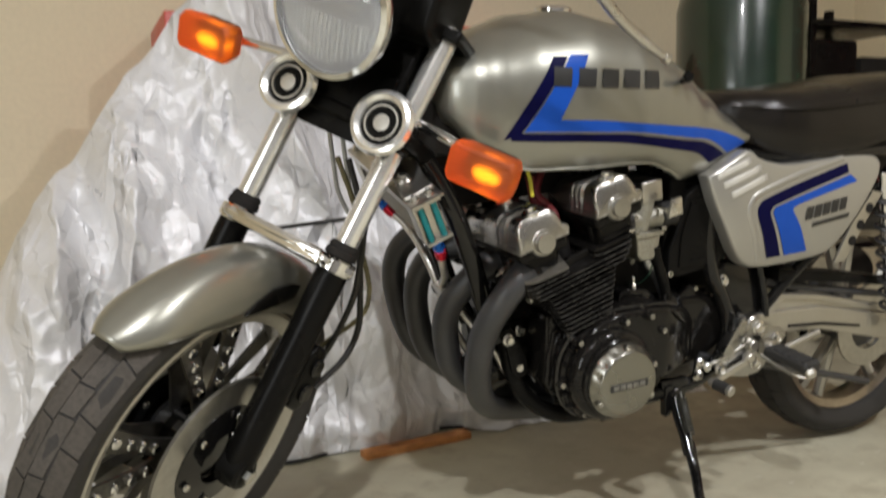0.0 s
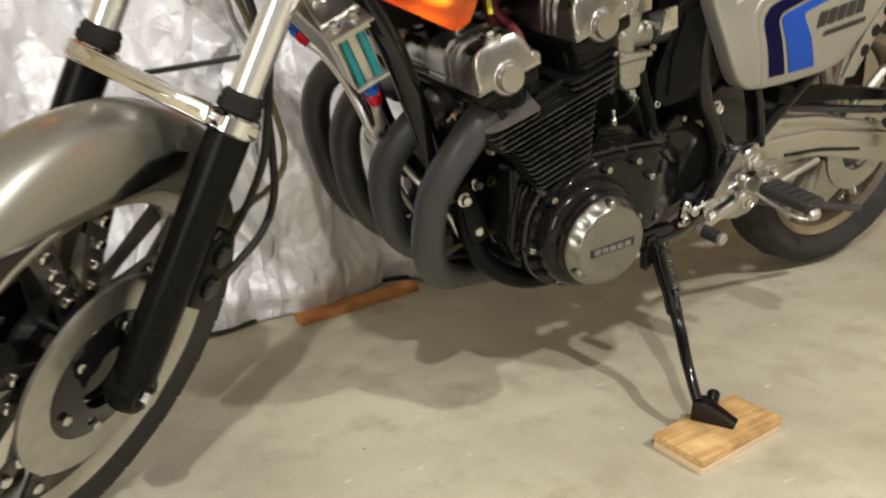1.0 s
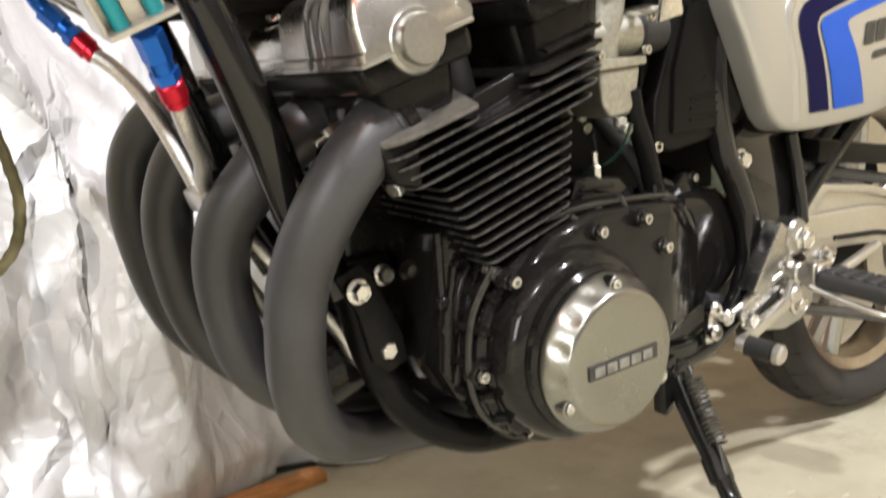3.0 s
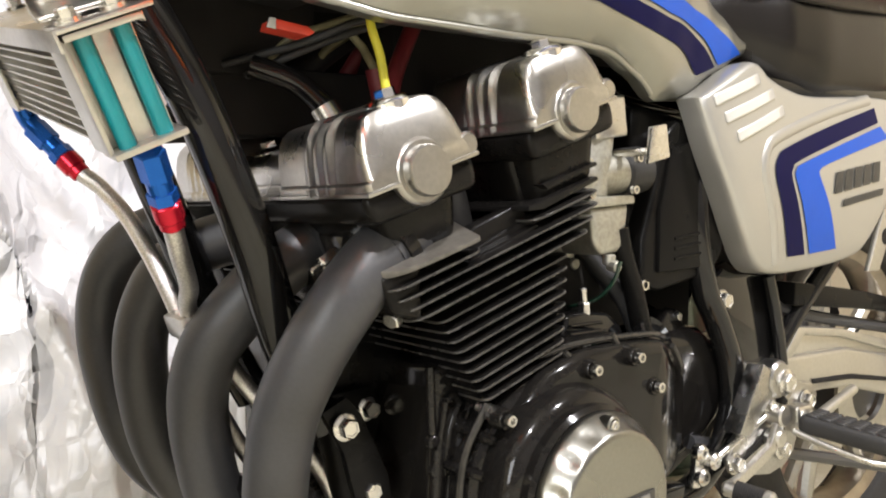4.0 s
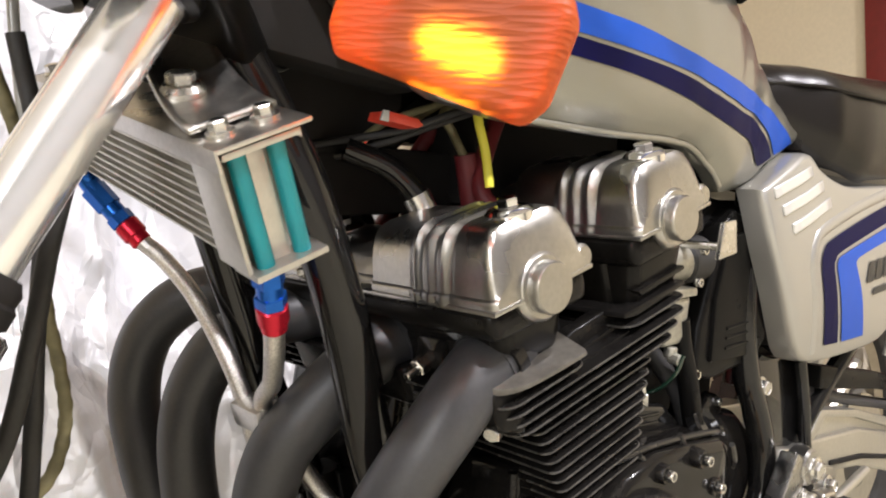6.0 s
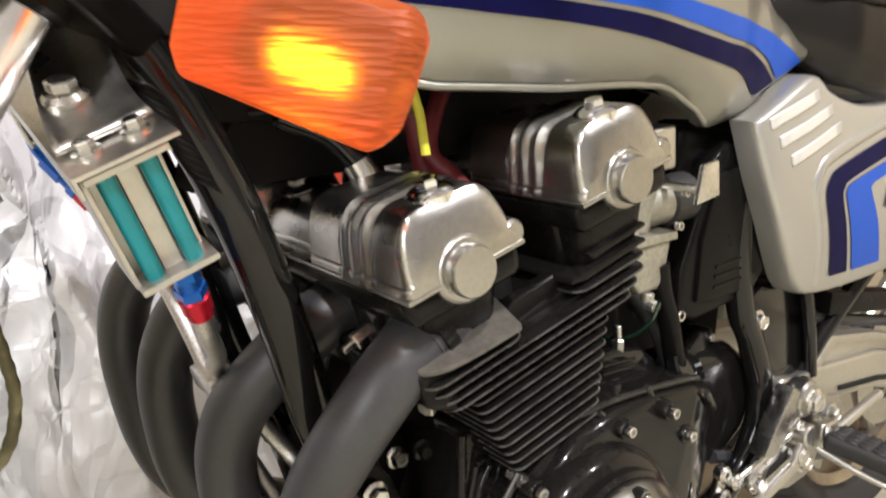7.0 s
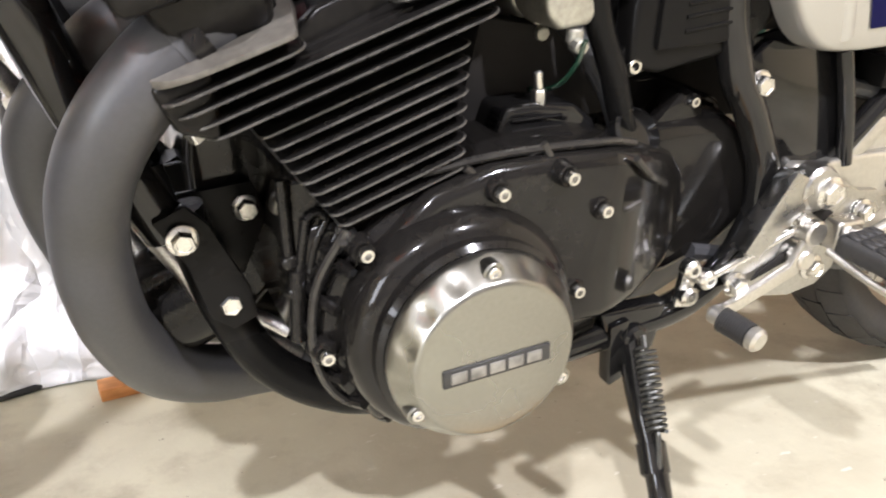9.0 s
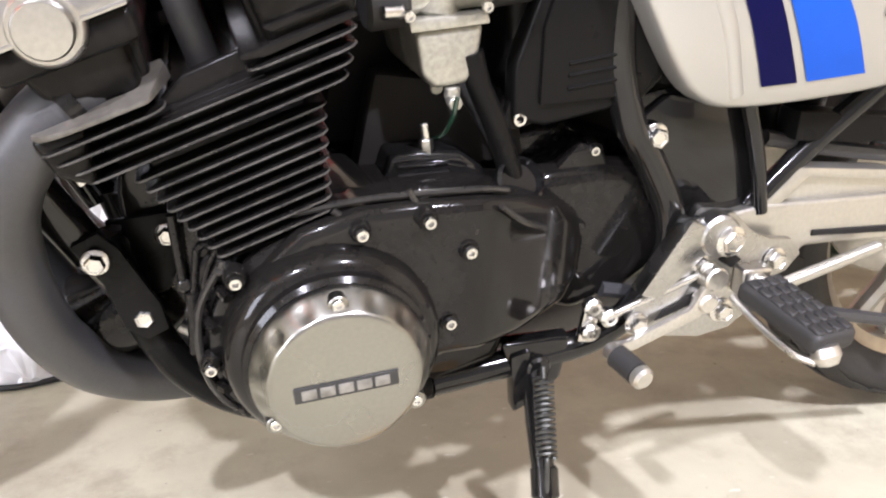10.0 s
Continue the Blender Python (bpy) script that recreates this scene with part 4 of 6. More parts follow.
# -- frame --
frame_tubes = part("frame", tube([(0.47, 0, 0.90), (0.60, 0, 0.83), (0.90, 0, 0.775), (1.15, 0, 0.745), (1.30, 0, 0.735)], 0.024, 16), GLOSS, bike, "gloss black tubular steel frame")
part("steering_head", rod((0.420, 0, 0.775), (0.500, 0, 0.928), 0.033, 24, 0.004), GLOSS, frame_tubes)
for s in (1, -1):
    down = [(0.462, -0.030 * s, 0.835), (0.505, -0.055 * s, 0.775), (0.565, -0.076 * s, 0.676), (0.612, -0.078 * s, 0.570), (0.642, -0.072 * s, 0.490), (0.680, -0.062 * s, 0.415)]
    part("down_tube", tube(down, 0.0175, 18), GLOSS, frame_tubes)
    part("gusset", prism([(0.452, 0.80), (0.53, 0.735), (0.575, 0.745), (0.66, 0.795), (0.62, 0.825), (0.47, 0.865)], -0.030 * s - 0.003, -0.030 * s + 0.003, 0.001), GLOSS, frame_tubes)
    cradle = [(0.672, -0.090 * s, 0.440), (0.687, -0.090 * s, 0.412), (0.707, -0.090 * s, 0.356), (0.735, -0.092 * s, 0.298), (0.786, -0.094 * s, 0.261), (0.842, -0.094 * s, 0.250), (0.962, -0.094 * s, 0.262), (1.06, -0.092 * s, 0.272), (1.130, -0.092 * s, 0.285), (1.178, -0.092 * s, 0.320), (1.200, -0.092 * s, 0.365), (1.196, -0.092 * s, 0.412), (1.169, -0.092 * s, 0.465), (1.142, -0.092 * s, 0.507), (1.125, -0.090 * s, 0.58), (1.13, -0.085 * s, 0.70), (1.16, -0.07 * s, 0.75)]
    part("lower_rail", tube([(0.690, -0.058 * s, 0.428), (0.700, -0.058 * s, 0.392), (0.714, -0.060 * s, 0.345), (0.740, -0.066 * s, 0.296), (0.786, -0.074 * s, 0.262), (0.842, -0.080 * s, 0.250), (0.962, -0.094 * s, 0.262)], 0.0165, 20), PLASTIC, frame_tubes, "satin black removable lower rail")
    part("cradle_tube", tube(cradle[6:], 0.0150, 16), GLOSS, frame_tubes)
    part("rear_tube", tube([(1.288, -0.085 * s, 0.404), (1.344, -0.087 * s, 0.463), (1.404, -0.092 * s, 0.520), (1.50, -0.10 * s, 0.610), (1.60, -0.11 * s, 0.71)], 0.0115, 14), GLOSS, frame_tubes)
    part("seat_rail", tube([(1.14, -0.075 * s, 0.745), (1.35, -0.11 * s, 0.74), (1.65, -0.115 * s, 0.76), (1.95, -0.11 * s, 0.82)], 0.0125, 14), GLOSS, frame_tubes)
    plate = part("pivot_plate", prism([(1.150, 0.500), (1.185, 0.525), (1.268, 0.512), (1.300, 0.405), (1.250, 0.395), (1.205, 0.405)], -0.084 * s - 0.004, -0.084 * s + 0.004, 0.0015), GLOSS, frame_tubes)
    part("frame_web", prism([(1.154, 0.522), (1.2, 0.532), (1.264, 0.507), (1.287, 0.405), (1.228, 0.411), (1.182, 0.467)], -0.076 * s - 0.003, -0.076 * s + 0.003, 0.001), GLOSS, plate)
    part("plate_rib", tube([(1.262, -0.096 * s, 0.515), (1.282, -0.096 * s, 0.46), (1.296, -0.096 * s, 0.405)], 0.008, 10), GLOSS, plate)
    hanger = part("engine_hanger", prism([(0.668, 0.430), (0.690, 0.440), (0.704, 0.425), (0.730, 0.372), (0.734, 0.348), (0.716, 0.340), (0.700, 0.352), (0.688, 0.395)], -0.082 * s - 0.004, -0.082 * s + 0.004, 0.002), PLASTIC, frame_tubes)
    part("engine_mount", prism([(0.690, 0.43), (0.745, 0.435), (0.755, 0.405), (0.735, 0.36), (0.71, 0.355)], -0.034 * s - 0.004, -0.034 * s + 0.004, 0.002), PLASTIC, frame_tubes)
    for x, z, y, r in ((0.686, 0.418, -0.091, 0.0082), (0.715, 0.360, -0.079, 0.0082), (0.739, 0.415, -0.039, 0.0078), (1.168, 0.490, -0.097, 0.0096)):
        b = part("bolt", moved(hexbolt(r, 0.010), Matrix.Translation((x, y * s, z)) @ (Matrix.Identity(4) if s == 1 else Matrix.Rotation(math.pi, 4, "Z"))), ZINC, frame_tubes)
part("hanger_nut", rod((1.150, -0.094, 0.498), (1.150, -0.104, 0.499), 0.007, 6, 0.001), ZINC, frame_tubes)

# -- carburettors and air box --
for y in PORTS:
    oy = y * 0.58
    carb = part("carburettor", merge(
        rod((0.925, oy, 0.615), (1.015, oy, 0.628), 0.021, 22, 0.003),
        rod((0.962, oy, 0.600), (0.975, oy, 0.690), 0.0215, 22, 0.003),
        prism([(0.938, 0.590), (1.002, 0.596), (1.000, 0.604), (0.936, 0.600)], oy - 0.030, oy + 0.030, 0.002)), CARB, bike, "grey cast carburettor")
    part("float_bowl", prism([(0.942, 0.590), (0.998, 0.596), (0.994, 0.560), (0.985, 0.548), (0.958, 0.545), (0.948, 0.556)], oy - 0.026, oy + 0.026, 0.006, 3), CARB, carb)
    part("drain_screw", merge(rod((0.974, oy - 0.022, 0.546), (0.974, oy - 0.022, 0.536), 0.0065, 12, 0.001), rod((0.974, oy - 0.022, 0.536), (0.974, oy - 0.034, 0.534), 0.006, 8, 0.001)), CARB, carb)
    part("carb_top", prism([(0.952, 0.655), (0.998, 0.662), (0.992, 0.702), (0.946, 0.694)], oy - 0.024, oy + 0.024, 0.004, 3), CASTALU, carb)
    for du, dv in ((0.936, 0.603), (0.998, 0.609), (1.003, 0.64), (0.932, 0.632)):
        part("carb_screw", moved(capscrew(0.0045, 0.005), Matrix.Translation((du, oy - 0.030, dv))), ZINC, carb)
    part("choke_arm", rod((0.932, oy - 0.026, 0.606), (0.915, oy - 0.03, 0.606), 0.0055, 12, 0.001), ZINC, carb)
    part("intake_boot", rod((0.905, oy, 0.613), (0.94, oy, 0.617), 0.026, 22, 0.004), RUBBER, carb)
    part("air_boot", rod((1.005, oy, 0.627), (1.045, oy, 0.632), 0.024, 22, 0.004), RUBBER, carb)
part("throttle_linkage", merge(rod((0.995, -0.135, 0.645), (0.995, 0.135, 0.645), 0.004, 8), prism([(0.985, 0.632), (1.018, 0.640), (1.012, 0.672), (0.990, 0.668)], -0.138, -0.133, 0.002)), ZINC, bike)
part("fuel_hose", tube([(0.974, -0.116, 0.540), (0.972, -0.109, 0.520), (0.968, -0.088, 0.500), (0.966, -0.040, 0.488), (0.968, 0.0, 0.48)], 0.0020, 10), GREEN, bike, "greenish overflow hose")
part("overflow_hose", tube([(0.99, -0.05, 0.55), (1.02, -0.08, 0.50), (1.035, -0.09, 0.46)], 0.010, 12), RUBBER, bike)

airbox = part("air_box", prism([(1.035, 0.520), (1.150, 0.525), (1.165, 0.560), (1.150, 0.690), (1.04, 0.700), (1.03, 0.60)], -0.074, 0.074, 0.010, 3), PLASTIC, bike, "black plastic air box")
side_lid = part("side_lid", merge(
    prism([(1.030, 0.512), (1.030, 0.560), (1.048, 0.612), (1.060, 0.665), (1.085, 0.686), (1.118, 0.675), (1.150, 0.625), (1.168, 0.580), (1.174, 0.545), (1.150, 0.522), (1.060, 0.506)], -0.096, -0.070, 0.006, 3),
    prism([(1.052, 0.525), (1.052, 0.590), (1.070, 0.655), (1.110, 0.664), (1.160, 0.575), (1.162, 0.548), (1.148, 0.530)], -0.101, -0.094, 0.004, 2)), PLASTIC, airbox)
part("lid_lug", prism([(1.022, 0.505), (1.038, 0.503), (1.062, 0.510), (1.045, 0.535), (1.028, 0.527)], -0.090, -0.080, 0.003), PLASTIC, airbox)
part("lid_screw", moved(capscrew(0.0062, 0.005), Matrix.Translation((1.037, -0.091, 0.513))), ZINC, airbox)
part("lid_screw", moved(capscrew(0.0055, 0.005), Matrix.Translation((1.150, -0.098, 0.603))), ZINC, airbox)
for x0, z0, x1, z1 in ((1.076, 0.560, 1.131, 0.568), (1.076, 0.550, 1.138, 0.558), (1.076, 0.539, 1.144, 0.548)):
    part("lid_rib", tube([(x0, -0.101, z0), (x1, -0.101, z1)], 0.0018, 8), PLASTIC, side_lid)
# two filler parts, added to keep the gap below the tank dark
part("under_tank_filler", merge(prism([(0.775, 0.665), (0.98, 0.69), (0.98, 0.775), (0.775, 0.775)], -0.02, 0.06, 0.01), prism([(0.585, 0.640), (0.78, 0.660), (0.78, 0.712), (0.62, 0.706)], 0.01, 0.08, 0.008)), DARK, bike)
part("tank_front_filler", merge(prism([(0.50, 0.690), (0.66, 0.696), (0.71, 0.74), (0.71, 0.80), (0.50, 0.84)], 0.0, 0.09, 0.008), prism([(0.51, 0.75), (0.66, 0.742), (0.70, 0.76), (0.66, 0.80), (0.50, 0.85)], -0.075, -0.035, 0.008)), DARK, bike)
coil = part("coil_cover", prism([(0.628, 0.717), (0.658, 0.715), (0.664, 0.718), (0.658, 0.722), (0.630, 0.724)], -0.083, -0.062, 0.0012), RED, bike, "small red plastic coil cover")
part("coil_label", prism([(0.624, 0.7165), (0.631, 0.716), (0.631, 0.724), (0.626, 0.724)], -0.0842, -0.082, 0.0006), PINSTRIPE, coil, "pale printed label")
for k, (y, z) in enumerate(((-0.070, 0.742), (-0.055, 0.735), (-0.040, 0.748))):
    part("wiring_lead", tube([(0.625 + 0.02 * k, 0.0, z - 0.040), (0.668, y * 0.7, z - 0.026), (0.705, y, z - 0.008), (0.745, y, z + 0.008), (0.80, y + 0.02, z + 0.03)], 0.0030, 10), OLIVE if k == 2 else RUBBER, bike)
part("coolant_elbow", tube([(0.640, -0.020, 0.700), (0.672, -0.036, 0.688), (0.694, -0.050, 0.664), (0.700, -0.052, 0.648)], 0.0095, 14), GLOSS, bike)
part("hose_clip", tube([(0.690, -0.047, 0.669), (0.697, -0.051, 0.656)], 0.0115, 14), ZINC, bike)
# three dark fillers, added to shut off bright gaps behind the engine
part("carb_gap_filler", prism([(0.875, 0.45), (1.03, 0.46), (1.03, 0.66), (0.94, 0.66), (0.905, 0.58)], 0.02, 0.14, 0.01), DARK, bike)
part("starter_gap_filler", prism([(0.90, 0.455), (1.06, 0.465), (1.05, 0.53), (0.92, 0.55)], -0.055, -0.02, 0.008), DARK, bike)
part("frame_gap_filler", prism([(1.035, 0.43), (1.285, 0.42), (1.285, 0.60), (1.035, 0.60)], 0.030, 0.045, 0.004), DARK, bike)
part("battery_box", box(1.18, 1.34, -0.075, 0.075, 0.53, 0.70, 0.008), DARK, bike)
part("rear_inner_fender", tube([(1.36, 0, 0.45), (1.40, 0, 0.60), (1.55, 0, 0.72), (1.80, 0, 0.74)], 0.05, 14), PLASTIC, bike)

# -- tank, side covers, seat --
TANK = [  # x, half width, bottom, shoulder height, top
    (0.528, 0.060, 0.828, 0.850, 0.880), (0.560, 0.110, 0.800, 0.845, 0.925), (0.600, 0.134, 0.758, 0.842, 0.945), (0.640, 0.147, 0.732, 0.840, 0.962),
    (0.700, 0.156, 0.725, 0.840, 0.985), (0.800, 0.158, 0.727, 0.838, 1.000), (0.900, 0.152, 0.733, 0.832, 0.985),
    (0.945, 0.146, 0.733, 0.826, 0.968), (0.985, 0.140, 0.720, 0.818, 0.950), (1.030, 0.131, 0.699, 0.805, 0.925), (1.090, 0.116, 0.706, 0.790, 0.882),
    (1.150, 0.105, 0.735, 0.783, 0.832), (1.205, 0.097, 0.764, 0.778, 0.790), (1.215, 0.080, 0.770, 0.777, 0.782)]


def tank_half(x, z):
    """Half the tank's width at a place along it and a height."""
    w, zb, zs, zt = lerp_rows(TANK, x)
    if z < zs:
        f = (zs - z) / max(zs - zb, 1e-4)
        return w * (1 - 0.10 * f ** 2.2) if f < 1.001 else 0
    f = min(1, (z - zs) / max(zt - zs, 1e-4))
    return w * max(0.0, 1 - f ** 2.6) ** 0.5


def tank_mesh():
    bm = bmesh.new()
    rings = []
    n = 60
    for i in range(n + 1):
        x = 0.528 + 0.687 * i / n
        w, zb, zs, zt = lerp_rows(TANK, x)
        half = []
        for k in range(8):
            f = k / 8
            z = zb + (zs - zb) * f
            e = max(0.0, 1 - (k / 2.2)) if k < 2.2 else 0
            half.append((tank_half(x, z) - 0.012 * e ** 2, z))
        for k in range(15):
            a = math.pi / 2 * k / 14
            z = zs + (zt - zs) * math.sin(a) ** 1.0
            half.append((tank_half(x, z), z))
        line = [(x, -y, z) for y, z in half] + [(x, y, z) for y, z in half[-2::-1]]
        y0, rise = half[0][0], 0.055 * math.sin(math.pi * i / n) ** 0.5
        line += [(x, y0 * 0.90, zb), (x, y0 * 0.55, zb + rise), (x, -y0 * 0.55, zb + rise), (x, -y0 * 0.90, zb)]
        rings.append([bm.verts.new(p) for p in line])
    for a, b in zip(rings, rings[1:]):
        for k in range(len(a)):
            k2 = (k + 1) % len(a)
            # underside faces are coloured dark for the shade beneath the tank
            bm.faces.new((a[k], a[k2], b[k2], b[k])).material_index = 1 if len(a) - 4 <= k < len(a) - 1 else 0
    bm.faces.new(rings[0])
    bm.faces.new(rings[-1][::-1])
    return bm


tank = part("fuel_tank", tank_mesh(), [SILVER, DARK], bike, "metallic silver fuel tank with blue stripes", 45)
part("filler_cap", rod((0.80, 0, 0.985), (0.80, 0, 1.004), 0.034, 28, 0.004), CHROME, tank)


for s in (-1, 1):
    part("tank_seam", tube([(x, s * (tank_half(x, lerp_rows(TANK, x)[1] + 0.001) - 0.009), lerp_rows(TANK, x)[1] + 0.0015) for x in [0.62 + 0.02 * k for k in range(21)]], 0.0032, 10, 2), SILVER, tank)


def decal(path_low, path_high, half, lift=0.0012, across=4, along=10):
    """A stripe between two lines of (x, z), laid on a surface that half(x, z) gives."""
    lo, hi = smooth_line([(x, 0, z) for x, z in path_low], along), smooth_line([(x, 0, z) for x, z in path_high], along)
    bm = bmesh.new()
    rows = []
    for a, b in zip(lo, hi):
        row = []
        for k in range(across + 1):
            p = a.lerp(b, k / across)
            row.append(bm.verts.new((p.x, -half(p.x, p.z) - lift, p.z)))
        rows.append(row)
    for a, b in zip(rows, rows[1:]):
        for k in range(across):
            bm.faces.new((a[k], b[k], b[k + 1], a[k + 1]))
    return bm


def straight_decal(corners, half, lift=0.0012, n=10):
    a, b, c, d = [Vector((x, 0, z)) for x, z in corners]

    def at(u, v):
        p = a.lerp(b, u).lerp(d.lerp(c, u), v)
        return Vector((p.x, -half(p.x, p.z) - lift, p.z))
    return sheet(at, n, n)


navy_low = [(0.645, 0.776), (0.720, 0.775), (0.812, 0.774), (0.887, 0.770), (0.984, 0.759), (1.053, 0.749), (1.093, 0.730)]
navy_high = [(0.645, 0.7885), (0.720, 0.7885), (0.812, 0.788), (0.885, 0.7865), (1.000, 0.776), (1.074, 0.769), (1.137, 0.745)]
blue_low = [(0.672, 0.7915), (0.730, 0.7915), (0.812, 0.7915), (0.900, 0.790), (1.015, 0.780), (1.085, 0.773), (1.144, 0.748)]
blue_high = [(0.700, 0.811), (0.740, 0.811), (0.820, 0.810), (0.925, 0.804), (1.060, 0.796), (1.130, 0.786), (1.194, 0.767)]
part("stripe", decal(navy_low, navy_high, tank_half), NAVY, tank, "navy stripe")
part("stripe", decal(blue_low, blue_high, tank_half), BLUE, tank, "bright blue stripe")
part("stripe", straight_decal([(0.632, 0.777), (0.661, 0.787), (0.744, 0.914), (0.717, 0.913)], tank_half), NAVY, tank, "navy stripe")
part("stripe", straight_decal([(0.666, 0.791), (0.720, 0.793), (0.784, 0.918), (0.749, 0.917)], tank_half, 0.0014), BLUE, tank, "bright blue stripe")
for k in range(5):
    x = 0.712 + 0.047 * k
    part("badge_shape", straight_decal([(x, 0.865), (x + 0.034, 0.8645), (x + 0.037, 0.896), (x + 0.003, 0.8965)], tank_half, 0.0022, 4), INK, tank)
part("petcock_knob", merge(rod((1.00, -0.128, 0.880), (0.99, -0.150, 0.885), 0.006, 12), rod((0.99, -0.150, 0.885), (0.986, -0.160, 0.888), 0.0095, 14, 0.002)), PLASTIC, tank)


def side_half(x, z):
    """The side cover's bulge."""
    return 0.118 + 0.020 * math.sin(max(0.0, min(1.0, (z - 0.50) / 0.27)) * math.pi) ** 0.8 - 0.010 * max(0.0, (1.16 - x) / 0.1)


SIDE = [(1.082, 0.706), (1.120, 0.726), (1.176, 0.754), (1.200, 0.741), (1.240, 0.730), (1.300, 0.727), (1.480, 0.742), (1.545, 0.722), (1.500, 0.640), (1.440, 0.560), (1.400, 0.534), (1.300, 0.521), (1.224, 0.5185), (1.190, 0.528), (1.160, 0.556), (1.125, 0.610), (1.100, 0.655)]


def side_cover():
    bm = bmesh.new()
    outer = smooth_line([(x, 0, z) for x, z in SIDE + SIDE[:1]], 4)[:-1]
    c = Vector((1.29, 0, 0.635))
    rings = []
    for f, d in ((1.0, 0.030), (1.0, 0.010), (0.992, 0.004), (0.978, 0.0008), (0.955, 0), (0.85, 0), (0.7, 0), (0.5, 0), (0.3, 0), (0.12, 0)):
        ring = []
        for p in outer:
            q = c + (p - c) * f
            ring.append(bm.verts.new((q.x, -(side_half(q.x, q.z) - d), q.z)))
        rings.append(ring)
    n = len(outer)
    for a, b in zip(rings, rings[1:]):
        for k in range(n):
            bm.faces.new((a[k], a[(k + 1) % n], b[(k + 1) % n], b[k]))
    bm.faces.new(rings[-1])
    return bm


side = part("side_cover", side_cover(), LIT_SILVER, bike, "metallic silver side cover with blue stripes", 45)
part("side_cover", mirrored(side_cover()), LIT_SILVER, bike, "metallic silver side cover", 45)
for (x0, z0), (x1, z1) in (((1.104, 0.703), (1.182, 0.7335)), ((1.119, 0.686), (1.207, 0.7195)), ((1.137, 0.668), (1.223, 0.702))):
    rib = straight_decal([(x0, z0 - 0.005), (x1, z1 - 0.005), (x1 - 0.003, z1 + 0.006), (x0 - 0.003, z0 + 0.006)], side_half, 0.0005, 6)
    rib = part("vent_rib", rib, PALESILVER, side, "raised pale vent rib")
    edge = rib.modifiers.new("thickness", "SOLIDIFY")
    edge.thickness, edge.offset = 0.003, 0.0
ridge = [(1.225, 0.532), (1.203, 0.588), (1.183, 0.630), (1.187, 0.656), (1.210, 0.672), (1.310, 0.704), (1.430, 0.733)]
part("moulded_ridge", tube([(x, -(side_half(x, z) - 0.0065), z) for x, z in ridge], 0.0095, 14), LIT_SILVER, side, "rounded moulded ridge")
part("stripe", decal([(1.246, 0.5385), (1.222, 0.590), (1.202, 0.630), (1.206, 0.650), (1.226, 0.662), (1.32, 0.692), (1.440, 0.725)], [(1.282, 0.5405), (1.254, 0.595), (1.236, 0.628), (1.237, 0.639), (1.250, 0.648), (1.33, 0.673), (1.445, 0.706)], side_half, 0.0012, 3), NAVY, side, "navy stripe")
part("stripe", decal([(1.292, 0.5412), (1.262, 0.597), (1.243, 0.629), (1.244, 0.638), (1.256, 0.645), (1.335, 0.669), (1.450, 0.702)], [(1.352, 0.5465), (1.322, 0.598), (1.296, 0.632), (1.296, 0.640), (1.310, 0.646), (1.36, 0.660), (1.470, 0.688)], side_half, 0.0012, 3), BLUE, side, "bright blue stripe")
for k in range(5):
    x = 1.330 + 0.023 * k
    part("model_mark", straight_decal([(x, 0.612 + 0.004 * k), (x + 0.019, 0.615 + 0.004 * k), (x + 0.0215, 0.641 + 0.004 * k), (x + 0.0025, 0.638 + 0.004 * k)], side_half, 0.0014, 3), INK, side)
part("model_mark", straight_decal([(1.352, 0.597), (1.452, 0.614), (1.454, 0.623), (1.354, 0.606)], side_half, 0.0014, 4), INK, side)

SEAT = [(1.150, 0.050, 0.800, 0.840), (1.185, 0.092, 0.772, 0.862), (1.250, 0.128, 0.745, 0.868), (1.32, 0.138, 0.733, 0.872), (1.45, 0.142, 0.742, 0.885), (1.60, 0.142, 0.768, 0.905), (1.75, 0.136, 0.79, 0.915), (1.92, 0.10, 0.82, 0.910), (1.96, 0.06, 0.85, 0.895)]


def seat_mesh():
    bm = bmesh.new()
    rings = []
    for i in range(61):
        x = 1.150 + 0.81 * i / 60
        w, zb, zt = lerp_rows(SEAT, x)
        line = []
        for a, p in ((0.0, 0.86), (0.12, 0.95), (0.30, 1.0), (0.5, 1.0), (0.68, 0.985), (0.82, 0.93), (0.92, 0.80), (0.98, 0.58), (1.0, 0.30), (1.0, 0.0)):
            line.append((w * p, zb + (zt - zb) * a))
        pts = [(x, -y, z) for y, z in line] + [(x, y, z) for y, z in line[-2::-1]]
        rings.append([bm.verts.new(q) for q in pts])
    for a, b in zip(rings, rings[1:]):
        for k in range(len(a)):
            k2 = (k + 1) % len(a)
            bm.faces.new((a[k], a[k2], b[k2], b[k]))
    bm.faces.new(rings[0])
    bm.faces.new(rings[-1][::-1])
    return bm


seat = part("seat", seat_mesh(), VINYL, bike, "black vinyl seat", 70)
part("seat_piping", tube([(x, -lerp_rows(SEAT, x)[0] * 0.995 - 0.0005, lerp_rows(SEAT, x)[1] + 0.72 * (lerp_rows(SEAT, x)[2] - lerp_rows(SEAT, x)[1])) for x in (1.17, 1.22, 1.30, 1.45, 1.6, 1.75, 1.9)], 0.003, 8), VINYL, seat)

# -- steering: built straight ahead, then turned to the left --
AXIS_P, RAKE = Vector((0.345, 0.010, 0.606)), radians(27.5)
AXIS = Vector((math.sin(RAKE), 0, math.cos(RAKE)))
STEER = Matrix.Translation(AXIS_P) @ Matrix.Rotation(radians(42), 4, AXIS) @ Matrix.Translation(-AXIS_P)
